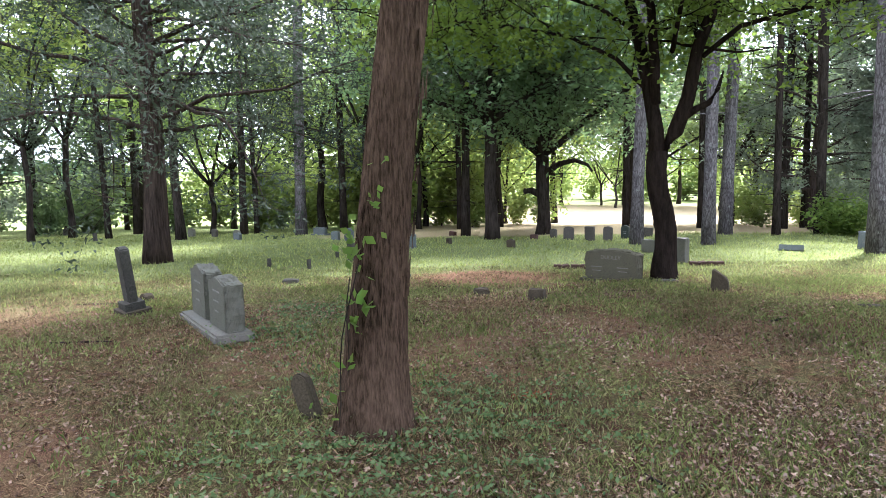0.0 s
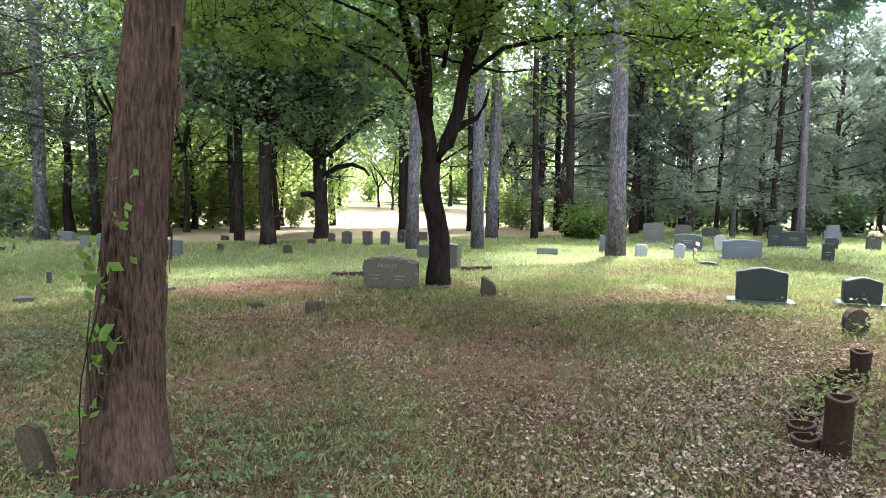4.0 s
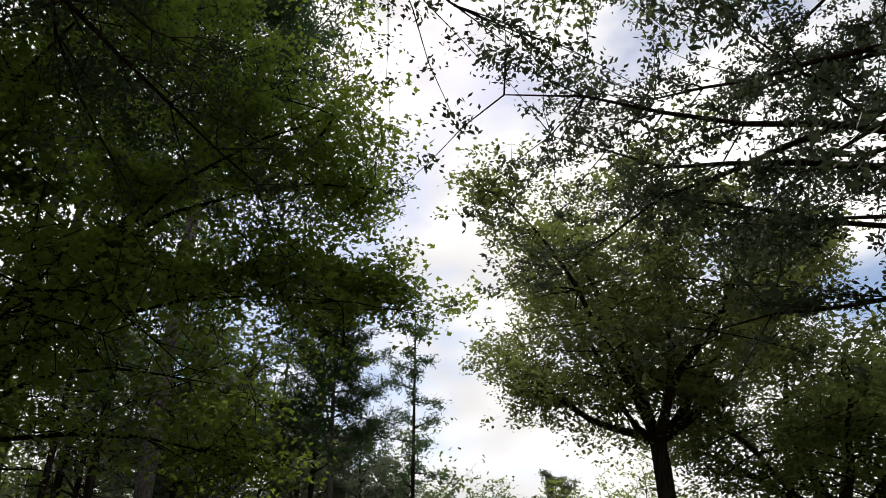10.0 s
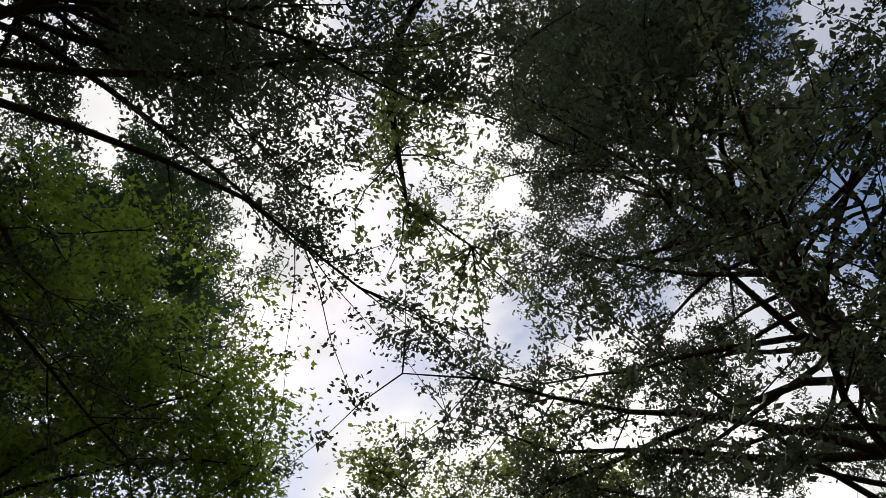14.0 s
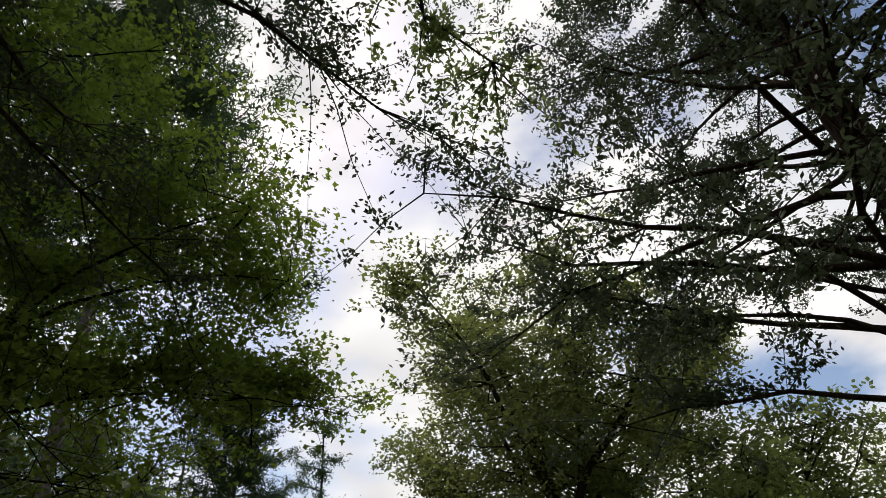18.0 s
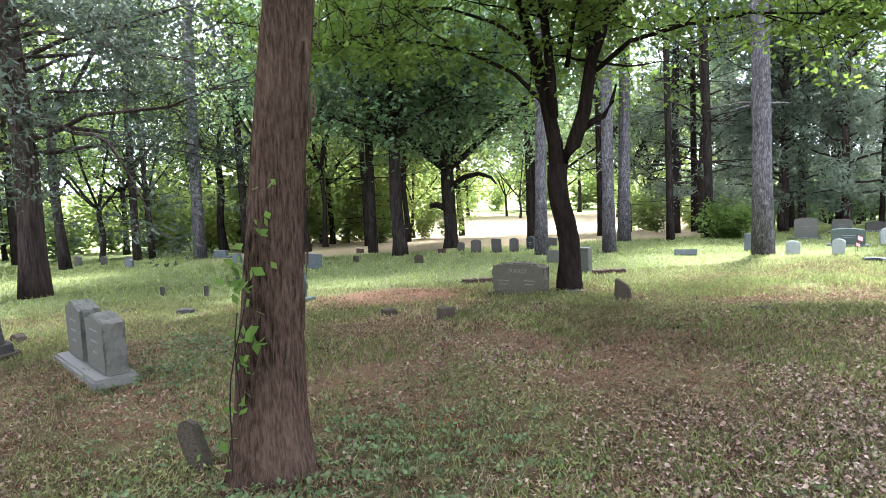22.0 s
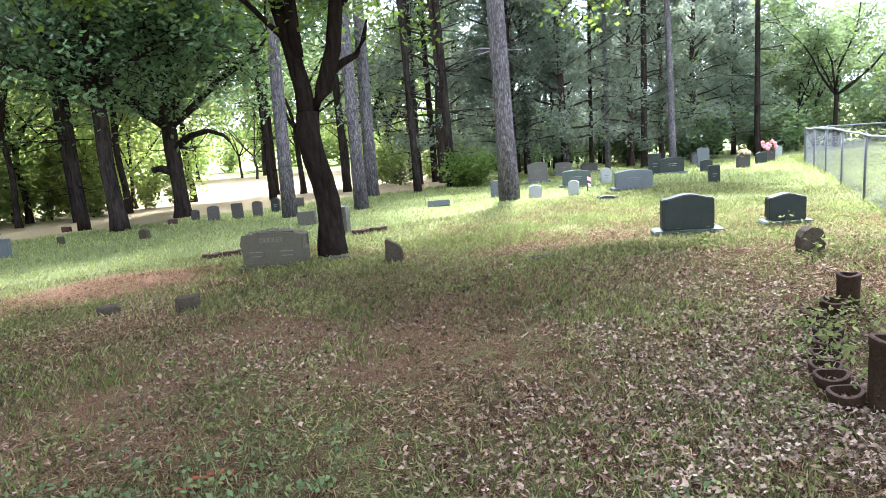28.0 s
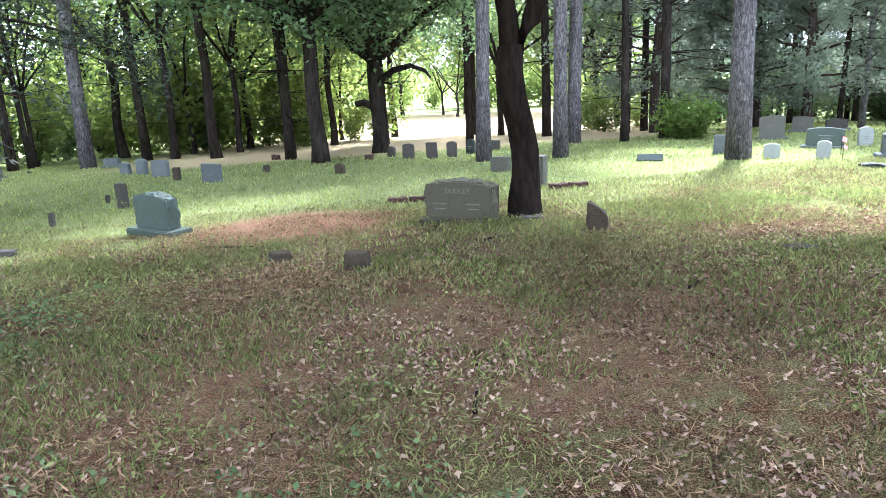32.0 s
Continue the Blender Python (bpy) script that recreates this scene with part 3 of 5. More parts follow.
def shaggy_tube(path, rad, flare, drop, upto, sides=110, step=0.028):
    """A furrowed trunk: fine rings with shredded ridges up to a height, coarser above, and a flared foot."""
    rows = [upto * i / int(upto / step) for i in range(int(upto / step) + 1)] + [p.z for p in path if p.z > upto + 0.3]
    V, F = [], []
    n = len(path) - 1
    for z in [-0.1] + rows:
        u = min(max((z - path[0].z) / (path[-1].z - path[0].z) * n, 0), n - 1e-6)
        i = int(u)
        c, r = path[i].lerp(path[i + 1], u - i), rad[i] + (rad[i + 1] - rad[i]) * (u - i)
        foot = flare * math.exp(-max(z, 0) / drop)
        for k in range(sides):
            a = 2 * math.pi * k / sides
            ca, sa = math.cos(a), math.sin(a)
            q = r + foot * (1 + 0.45 * noise.noise(Vector((ca * 1.6, sa * 1.6, 4.0))))
            q *= 1 + 0.05 * noise.noise(Vector((ca * 2.2, sa * 2.2, z * 0.5)))
            q += 0.020 * noise.noise(Vector((ca * 5.5, sa * 5.5, z * 0.55 + 9))) + 0.018 * abs(noise.noise(Vector((ca * 13, sa * 13, z * 1.6)))) + 0.008 * noise.noise(Vector((ca * 30, sa * 30, z * 3.5)))
            V.append(Vector((c.x + q * ca, c.y + q * sa, z)))
    for i in range(len(rows)):
        for k in range(sides):
            F.append((i * sides + k, i * sides + (k + 1) % sides, (i + 1) * sides + (k + 1) % sides, (i + 1) * sides + k))
    return V, F


def make_cedar(name, seed, tall, r0, crown_from, reach, label, bark_m, n_limb=60, leaf=0.16, per=16, upward=0.15, off=(0, 0), thick=1.0, shaggy=None, leaf_m=None, bough_m=None, bow=1.5, taper=0.85, spray=1.0, cone=1.5, twig=True, slim=0.9, shape="needle", inner=2, hull=None, gap=0.0):
    """A red cedar: fluted trunk, many thin spreading limbs with feathery sprays."""
    gen = np.random.default_rng(seed)
    t = new(name)
    tagged(t, label, "tree")
    n = 16
    path = [Vector((off[0] * (i / n) ** bow + 0.04 * math.sin(i * 0.9 + seed), off[1] * (i / n) ** bow + 0.04 * math.cos(i * 0.7 + seed), -0.1 + tall * i / n)) for i in range(n + 1)]
    rad = [r0 * (1.30 if i == 0 else 1.08 if i == 1 else 1.0) * (1 - taper * (i / n) ** 1.3) for i in range(n + 1)]
    hp = Heap()
    if shaggy:
        hp.add(*shaggy_tube(path, rad, *shaggy))
    else:
        hp.add(*tube(path, rad, 26, seed, 0.30))
    hp.link("trunk", bark_m, t)
    br, pts = Heap(), []
    for k in range(n_limb):
        w = (k + gen.uniform(0, 1)) / n_limb
        u = crown_from + (0.98 - crown_from) * w
        i = min(int(u * n), n - 1)
        base = path[i].lerp(path[i + 1], u * n - i)
        az = k * 2.4 + gen.normal() * 0.5
        ln = reach * (1.0 - 0.75 * w ** cone) * gen.uniform(0.55, 1.15)
        if hull:
            ln = min(ln, hull(base.z + 1.2) * gen.uniform(0.8, 1.0))
        p = bend(base, (math.cos(az), math.sin(az), upward + 0.5 * w), ln, 7, gen, 0.03, 0.30, 0.02)
        br.add(*tube(p, tapered((0.03 + ln * 0.008) * thick, 0.006, len(p)), 5))
        for q in range(inner + (w < 0.5), 8):
            for _ in range(4):
                s = bend(p[q], Vector(gen.normal(size=3)) * 0.8 + Vector((math.cos(az), math.sin(az), 0.0)), ln * 0.26 * gen.uniform(0.5, 1.2), 3, gen, 0.04)
                if gen.random() < gap or (hull and (s[-1] - base).to_2d().length > hull(s[-1].z)):
                    continue
                if twig:
                    br.add(*tube(s, (0.009, 0.006, 0.004, 0.003), 3, cap=False))
                pts += [np.array(s[1]), np.array(s[2]), np.array(s[3])]
    tagged(br.link("bough", bough_m or bark_m, t), kind="stuff")
    pts = np.array(pts)
    c = np.repeat(pts, per, 0)
    c = c + gen.normal(size=c.shape) * np.array([0.11, 0.11, 0.06]) * spray * reach / 2.6
    np_mesh("crown", *leaves(c, leaf, gen, 0.15, shape, slim), leaf_m or L_CEDAR, t)
    return t


def make_broad(name, seed, tall, r0, fork, reach, label, bark_m, leaf_m, leaf=0.13, per=26, n_main=5, spread=0.9, shape="leaf", limbs=None, clump=0.32, sub=7, twigs=4, wob=0.16, lift=0.05, low=0.35, lean=(0, 0), gap=0.0, twig=True, paths=(), rise=(-0.25, 0.6), layer=0.55, flare=1.35, thick_top=None):
    """A broad-leaved tree: trunk, forked limbs, branches, twigs and clumps of leaves with gaps."""
    gen = np.random.default_rng(seed)
    t = new(name)
    tagged(t, label, "tree")
    hp = Heap()
    n = 7
    path = [Vector((0.05 * math.sin(i * 1.1 + seed) + lean[0] * i / n, 0.05 * math.cos(i * 0.8 + seed) + lean[1] * i / n, -0.1 + (fork + 0.1) * i / n)) for i in range(n + 1)]
    rad = [r0 * (flare if i == 0 else 1.1 if i == 1 else 1.0 - 0.18 * i / n) for i in range(n + 1)]
    hp.add(*tube(path, rad, 14, seed, wob))
    hp.link("trunk", bark_m, t)
    tip = path[-1]
    mains = list(limbs or [])
    if not mains and not paths:
        mains = [(tip - Vector((0, 0, 0.1)), (math.cos(a) * spread, math.sin(a) * spread, gen.uniform(0.5, 1.3)), (tall - fork) * gen.uniform(0.75, 1.0), rad[-1] * 0.62) for a in (6.283 * k / n_main + gen.normal() * 0.3 for k in range(n_main))]
        mains.append((tip, (0.1, 0.1, 1), tall - fork, rad[-1] * 0.7))
    br, pts = Heap(), []
    ways = [(bend(tip + Vector(st) if limbs else st, dr, ln, 8, gen, 0.0, 0.22, lift), r) for st, dr, ln, r in mains]
    for p, r in ways + [([Vector(q) for q in w], r) for w, r in paths]:
        lm = Heap()
        lm.add(*tube(p, tapered(r, r * 0.16, len(p)), 9 if twig else 6, seed, 0.1))
        lm.link("limb", bark_m, t)
        for q in range(2, len(p)):
            for _ in range(sub if q > 3 else max(2, sub // 2)):
                a = gen.uniform(0, 6.283)
                d2 = Vector((math.cos(a), math.sin(a), gen.uniform(*rise)))
                l2 = reach * gen.uniform(0.45, 1.0) * (1 - 0.45 * (q - 2) / 7)
                s = bend(p[q], d2, l2, 5, gen, 0.0, 0.35, 0.02)
                if min(x.z for x in s) < low * fork + 0.6:
                    continue
                br.add(*tube(s if twig else s[::2], tapered(max(0.010, r * 0.2), 0.005, len(s) if twig else 3), 5 if twig else 3, cap=False))
                for w in range(2, 6):
                    for _ in range(twigs):
                        e = s[w] + Vector(gen.normal(size=3)) * l2 * 0.20
                        if gen.random() < gap:
                            continue
                        if twig:
                            br.add(*tube([s[w], e], (0.006, 0.003), 3, cap=False))
                        pts.append(np.array(e))
    tagged(br.link("bough", bark_m, t), kind="stuff")
    pts = np.array(pts)
    c = np.repeat(pts, np.where(pts[:, 2] > thick_top[0], int(per * thick_top[1]), per) if thick_top else per, 0)
    c = c + gen.normal(size=c.shape) * np.array([clump, clump, clump * layer])
    np_mesh("crown", *leaves(c, leaf, gen, 0.35, shape, 0.62), leaf_m, t)
    return t


def stand(t, x, y, rz=0.0, s=1.0, dz=0.0):
    t.matrix_world = pose(x, y, gz(x, y) + dz, 0, 0, rz) @ Matrix.Diagonal((s, s, s, 1))
    return t


def again(t, x, y, rz, s=1.0, label="", sz=None):
    c = copy_thing(t, pose(x, y, gz(x, y), 0, 0, rz))
    c.scale = (s, s, sz or s)
    if label:
        tagged(c, label)
    return c


# the near red cedar, its crown high overhead
near = make_cedar("red_cedar", 3, 13.5, 0.140, 0.42, 6.0, "red-brown shaggy cedar trunk with creeper climbing it", M_RED, 100, 0.062, 34, 0.04, (1.5, 0.5), 0.6, (0.052, 0.30, 3.4), bough_m=M_CEDAR, bow=1.0, taper=0.70, spray=0.34, cone=1.0, shape="leaf", slim=0.5, hull=lambda z: min(5.5, 5.5 - 0.70 * (z - 6.5)), gap=0.2)
stand(near, -0.43, 3.9)

# the maple beside the grey headstone
def across(*pts):
    """Limb points given as distance across the walker's view, height, and depth away from the walker."""
    return [(0.94 * u + 0.33 * d, -0.33 * u + 0.94 * d, h) for u, h, d in pts]


MAPLE_LIMBS = [
    (across((-0.17, 1.62, 0.0), (-0.19, 2.0, 0.0), (-0.30, 2.6, 0.03), (-0.45, 3.3, 0.08), (-0.66, 4.1, 0.12), (-0.92, 5.0, 0.2), (-1.25, 6.1, 0.3), (-1.5, 7.2, 0.4)), 0.115),
    (across((-0.21, 2.35, 0.0), (-0.22, 2.9, -0.1), (-0.28, 3.6, -0.25), (-0.34, 4.3, -0.4), (-0.38, 5.2, -0.55), (-0.3, 6.2, -0.7), (-0.3, 7.4, -0.8)), 0.075),
    (across((-0.14, 1.66, 0.0), (0.05, 1.98, -0.02), (0.20, 2.4, -0.04), (0.31, 3.05, -0.06), (0.52, 3.6, -0.1), (0.74, 4.2, -0.1), (0.98, 4.9, -0.1), (1.3, 5.8, -0.1), (1.7, 7.0, -0.1)), 0.115),
    (across((-0.28, 2.5, 0.0), (-0.7, 2.95, -0.15), (-1.3, 3.25, -0.3), (-2.0, 3.4, -0.5), (-2.8, 3.5, -0.7), (-3.5, 3.45, -0.9)), 0.034),
    (across((-0.45, 3.3, 0.05), (-1.0, 3.75, 0.4), (-1.7, 4.1, 0.8), (-2.5, 4.3, 1.2), (-3.4, 4.35, 1.6)), 0.034),
    (across((-0.66, 4.1, 0.12), (-1.3, 4.7, -0.2), (-2.1, 5.1, -0.6), (-3.0, 5.3, -1.0), (-3.8, 5.3, -1.4)), 0.034),
    (across((0.28, 2.85, -0.05), (0.8, 3.25, -0.1), (1.5, 3.42, 0.0), (2.3, 3.52, 0.1), (3.2, 3.45, 0.2), (4.1, 3.3, 0.3)), 0.036),
    (across((0.52, 3.6, -0.1), (1.1, 4.15, 0.3), (1.9, 4.5, 0.7), (2.8, 4.65, 1.1), (3.8, 4.6, 1.5)), 0.036),
    (across((0.74, 4.2, -0.1), (1.4, 4.7, -0.5), (2.2, 5.0, -1.0), (3.1, 5.15, -1.5), (3.9, 5.1, -2.0)), 0.036),
    (across((0.0, 3.0, -0.1), (0.1, 3.5, -0.7), (0.3, 3.85, -1.4), (0.4, 4.0, -2.2), (0.6, 4.0, -3.0)), 0.034),
    (across((-0.3, 3.6, -0.25), (-0.8, 4.1, -0.9), (-1.4, 4.4, -1.6), (-2.0, 4.5, -2.4)), 0.032),
    (across((0.3, 3.2, 0.0), (0.2, 3.7, 0.8), (0.3, 4.1, 1.6), (0.5, 4.3, 2.5), (0.8, 4.4, 3.4)), 0.034),
    (across((0.98, 4.9, -0.1), (1.6, 5.6, 0.4), (2.4, 6.1, 0.9), (3.2, 6.4, 1.4)), 0.034),
    (across((-0.92, 5.0, 0.2), (-1.6, 5.7, 0.7), (-2.4, 6.1, 1.2), (-3.0, 6.3, 1.8)), 0.034),
    (across((1.3, 5.8, -0.1), (2.0, 6.5, -0.4), (2.9, 7.0, -0.8), (3.8, 7.3, -1.2), (4.6, 7.3, -1.6)), 0.036),
    (across((1.3, 5.8, -0.1), (1.9, 6.7, -0.9), (2.6, 7.2, -1.8), (3.3, 7.4, -2.7)), 0.034),
    (across((1.6, 6.8, -0.1), (2.4, 7.7, 0.1), (3.2, 8.3, 0.3), (4.0, 8.6, 0.5)), 0.034),
    (across((0.98, 4.9, -0.1), (1.9, 5.5, -0.3), (2.9, 5.8, -0.5), (3.9, 5.9, -0.7), (4.8, 5.8, -0.9)), 0.036),
    (across((-1.25, 6.1, 0.3), (-2.0, 6.9, -0.2), (-2.9, 7.4, -0.7), (-3.7, 7.6, -1.1)), 0.034),
    (across((-0.3, 6.2, -0.7), (-0.2, 7.0, -1.5), (0.2, 7.6, -2.3), (0.6, 7.9, -3.1)), 0.034),
    (across((-0.3, 7.4, -0.8), (0.2, 8.4, -0.9), (0.9, 9.2, -1.0), (1.5, 9.6, -1.1)), 0.034),
]
maple = make_broad("maple_tree", 11, 9.0, 0.158, 1.72, 1.75, "dark-trunked maple with a low forked crown of bright green leaves", M_MAPLE, L_MAPLE, 0.095, 12, shape="lobed", clump=0.18, sub=6, twigs=4, low=1.22, gap=0.10, lean=(-0.14, 0.09), paths=MAPLE_LIMBS, rise=(-0.18, 0.40), layer=0.38, flare=1.25, thick_top=(5.2, 2.8))
stand(maple, 3.1, 9.0)
hp = Heap()
hp.add(*tube([Vector(q) for q in across((0.10, 2.12, 0.0), (0.30, 2.26, -0.02), (0.46, 2.33, -0.05), (0.56, 2.5, -0.08), (0.62, 2.72, -0.1))], (0.055, 0.048, 0.04, 0.028, 0.010), 8, 2, 0.1))
hp.link("limb", M_MAPLE, maple, "short dead limb stub")

# left cedar with low spreading limbs
cedar_l = make_cedar("red_cedar", 5, 13.0, 0.22, 0.20, 4.6, "dark cedar with wide drooping limbs over the grass", M_CEDAR, 90, 0.11, 18, 0.05, (0.1, 0.2), 0.75, leaf_m=L_DEEP)
stand(cedar_l, -5.6, 13.4, 40)

# pines among the graves
pine = make_pine("pine_tree", 21, 22.0, 0.185, 0.48, 5.0, "tall grey-barked pine with a high tufted crown", 60, 0.24, 34)
stand(pine, 8.45, 12.7, 20)
PINES = "pines among the graves"
tagged(pine, group=PINES)
pine2 = make_pine("pine_tree", 22, 22.0, 0.145, 0.52, 3.8, "slim grey-barked pine leaning a little", 24, 0.30, 4)
stand(pine2, 4.75, 15.9, 110)
tagged(pine2, group=PINES)
again(pine2, 6.4, 15.7, 200, 1.0)
again(pine2, 8.5, 19.6, 75, 1.2)
again(pine2, -5.0, 24.5, 140, 1.35)
again(pine2, 18.0, 19.5, 10, 0.62)
again(pine, 17.6, 16.2, 70, 0.60)

# big oaks
oak_r = make_broad("oak_tree", 37, 17.6, 0.34, 7.0, 4.4, "large oak with an open spreading crown beyond the fence", M_OAK, L_OLIVE, 0.19, 24, 8, 1.05, clump=0.24, sub=5, twigs=4, lift=0.05, gap=0.33, low=0.9, wob=0.2)
stand(oak_r, 24.19, 7.15, 15)
oak_s = make_broad("oak_tree", 58, 13.0, 0.36, 4.0, 3.8, "broad crooked oak forking low beyond the fence", M_OAK, L_OLIVE, 0.19, 20, 6, 1.25, clump=0.24, sub=5, twigs=4, lift=0.02, gap=0.38, low=0.85, wob=0.2)
stand(oak_s, 27.1, 2.34, 60)
oak_c = make_broad("oak_tree", 33, 9.8, 0.21, 2.6, 3.4, "gnarled oak at the edge of the grass", M_OAK, L_BLUE, 0.15, 15, 6, 1.1, clump=0.24, sub=6, twigs=4, lift=0.04, gap=0.38, low=0.85)
stand(oak_c, 3.4, 21.5, 70)
for limb, radii in ((((0.1, 0.0, 1.95), (0.55, -0.15, 2.25), (1.05, -0.3, 2.35), (1.45, -0.45, 2.2), (1.6, -0.5, 2.0)), (0.11, 0.085, 0.07, 0.05, 0.03)), (((-0.1, 0.02, 1.3), (-0.4, 0.1, 1.42), (-0.62, 0.16, 1.38)), (0.12, 0.1, 0.085))):
    hp = Heap()
    hp.add(*tube([Vector(q) for q in limb], radii, 10, 3, 0.15))
    o = hp.link("limb", M_OAK, oak_c, "bare crooked limb")
    o.matrix_local = pose(0, 0, 0, 0, 0, -88)
tagged(oak_c, group="oaks at the field edge")
oak_d = make_broad("oak_tree", 61, 9.8, 0.19, 3.4, 3.2, "dense dark oak with low leafy limbs by the grass", M_OAK, L_BLUE, 0.15, 15, 6, 1.15, clump=0.24, sub=6, twigs=4, lift=0.02, gap=0.38, low=0.66)
stand(oak_d, 1.55, 19.2, 210)

# woodland edge: three more kinds, then copies
wood_a = make_broad("woodland_tree", 41, 15.0, 0.15, 4.6, 3.0, "slender woodland tree with light green leaves", M_OAK, L_LIGHT, 0.27, 5, 4, 0.6, clump=0.28, sub=4, twigs=2, low=0.5, gap=0.25, twig=False)
wood_b = make_broad("woodland_tree", 42, 11.0, 0.11, 2.0, 2.6, "young woodland tree leafy almost to the ground", M_OAK, L_LIGHT, 0.26, 5, 4, 0.9, clump=0.28, sub=4, twigs=2, low=0.1, gap=0.15, twig=False)
wood_e = make_broad("woodland_tree", 46, 13.0, 0.16, 3.6, 3.0, "leafy grey-green woodland tree", M_OAK, L_OAK, 0.28, 5, 5, 0.8, clump=0.28, sub=4, twigs=2, low=0.3, gap=0.15, twig=False)
wood_c = make_cedar("woodland_cedar", 43, 13.0, 0.17, 0.10, 3.8, "grey-green cedar at the woodland edge", M_CEDAR, 46, 0.24, 5, 0.25, cone=3.5, spray=1.1, leaf_m=L_GREY, twig=False)
wood_d = make_pine("woodland_pine", 44, 19.0, 0.15, 0.42, 3.0, "thin woodland pine with many dead grey lower twigs", 20, 0.30, 8, twig=False, dead=44, bark_m=M_OAK)
WOOD = "trees of the woodland edge"
for t, x, y in ((wood_a, -1.4, 25.5), (wood_e, 30.0, 26.0), (wood_b, -9.0, 27.0), (wood_c, 17.0, 24.0), (wood_d, 12.5, 24.0)):
    stand(t, x, y, 30)
    tagged(t, group=WOOD)
kinds = {"a": wood_a, "b": wood_b, "c": wood_c, "d": wood_d, "e": wood_e}
spots = []
gen = np.random.default_rng(5)


def grove(n, az0, az1, d0, d1, mix, keep=2.0, s0=0.8, s1=1.15):
    """Scatter trees over a sector: bearings in degrees right of straight ahead, distances in metres."""
    made = 0
    for _ in range(n * 30):
        a, d = radians(gen.uniform(az0, az1)), math.sqrt(gen.uniform(d0 * d0, d1 * d1))
        x, y = d * math.sin(a), d * math.cos(a)
        if any((x - p) ** 2 + (y - q) ** 2 < keep * keep for p, q in spots):
            continue
        spots.append((x, y))
        s = gen.uniform(s0, s1)
        again(kinds[mix[gen.integers(len(mix))]], x, y, gen.uniform(0, 360), s)
        made += 1
        if made == n:
            return


grove(17, -62, -6, 30, 46, "aeebcd", 3.0)
grove(18, -62, 6, 25.5, 31, "addad", 1.6, 0.55, 0.9)
grove(17, -70, -24, 27, 42, "ecec", 2.2, 0.6, 0.95)
grove(9, -6, 10, 27, 36, "abed", 2.4, 0.8, 1.0)
grove(8, 10, 27, 26, 34, "aed", 2.6, 0.7, 1.0)
grove(9, 26, 40, 24, 40, "cddd", 2.4, 0.75, 1.0)
grove(32, 30, 55, 26, 50, "dcdcc", 2.0, 0.55, 0.8)
grove(25, 53, 72, 32, 56, "eeca", 2.0, 0.48, 0.66)
grove(20, 70, 102, 44, 72, "eea", 2.5, 0.5, 0.75)
grove(24, -3, 34, 62, 76, "ebb", 2.4, 1.0, 1.5)
# unseen trees added behind the walk, only to shade the stones and near ground
grove(9, 140, 285, 9.5, 17, "eec", 2.8, 0.8, 1.0)
grove(11, 150, 300, 7.5, 20, "eeae", 2.6, 0.9, 1.2)
for x, y, k, s in ((11.3, 19.6, "d", 0.9), (9.5, 18.6, "d", 0.7), (15.3, 21.6, "c", 0.75), (19.5, 19.8, "c", 0.7), (0.9, 21.2, "d", 0.9), (-7.4, 25.6, "d", 0.9), (-3.8, 27.2, "d", 1.0), (-8.6, 22.3, "a", 1.0), (22.0, 20.5, "c", 0.65)):
    again(kinds[k], x, y, gen.uniform(0, 360), s)

# cedar to the right of the walk and an oak whose branch hangs over it
cedar_r = make_cedar("red_cedar", 51, 16.0, 0.24, 0.20, 4.5, "big cedar with dense upswept limbs overhead", M_CEDAR, 150, 0.072, 36, 0.20, (0.25, 1.05), 0.75, spray=0.40, gap=0.06, cone=2.6, shape="leaf", slim=0.46, inner=3)
stand(cedar_r, 6.85, -1.95, 0)
oak_o = make_broad("oak_tree", 53, 12.0, 0.26, 6.0, 2.6, "oak whose leafy branch hangs over the walk", M_OAK, L_OAK, 0.16, 8, shape="leaf", clump=0.28, sub=4, twigs=3,
                   limbs=[((0, 0, -0.2), (-0.8, -0.4, 1.0), 5.0, 0.13), ((0, 0, -0.1), (0.5, -0.8, 1.2), 5.0, 0.12)])
stand(oak_o, 1.2, -4.2, 0)
inv = oak_o.matrix_world.inverted()
HANG = [inv @ Vector(p) for p in ((1.2, -4.2, 5.9), (1.6, -2.0, 7.6), (2.0, 0.5, 8.6), (2.45, 1.35, 8.2), (2.8, 1.62, 7.5), (3.12, 1.72, 7.2), (3.45, 1.80, 6.9), (3.92, 1.38, 6.5))]
hp = Heap()
hp.add(*tube(HANG, (0.11, 0.08, 0.055, 0.045, 0.035, 0.028, 0.016, 0.008), 8, 1, 0.12))
hp.link("limb", M_OAK, oak_o, "drooping bare limb with a leafy end")
br, pts = Heap(), []
gen = np.random.default_rng(54)
for q, n in ((2, 5), (3, 7), (4, 6), (5, 7), (6, 8), (7, 8)):
    for _ in range(n):
        s = bend(HANG[q], Vector(gen.normal(size=3)) + Vector((0.2, 0.1, -0.1)), gen.uniform(0.4, 1.1), 4, gen, 0.05, 0.4)
        br.add(*tube(s, (0.010, 0.008, 0.006, 0.004, 0.003), 4, cap=False))
        pts += [np.array(p + Vector(gen.normal(size=3)) * 0.07) for p in s[1:] for _ in range(3)]
tagged(br.link("bough", M_OAK, oak_o), kind="stuff")
c = np.repeat(np.array(pts), 7, 0)
np_mesh("crown", *leaves(c + gen.normal(size=c.shape) * 0.045, 0.075, gen, 0.3, "leaf", 0.45), L_OAK, oak_o)

# ---------------------------------------------------------------- headstones
DARK_IN, SAPLING, POT = (15.0, 7.75), (10.64, 6.04), (6.28, 3.58)


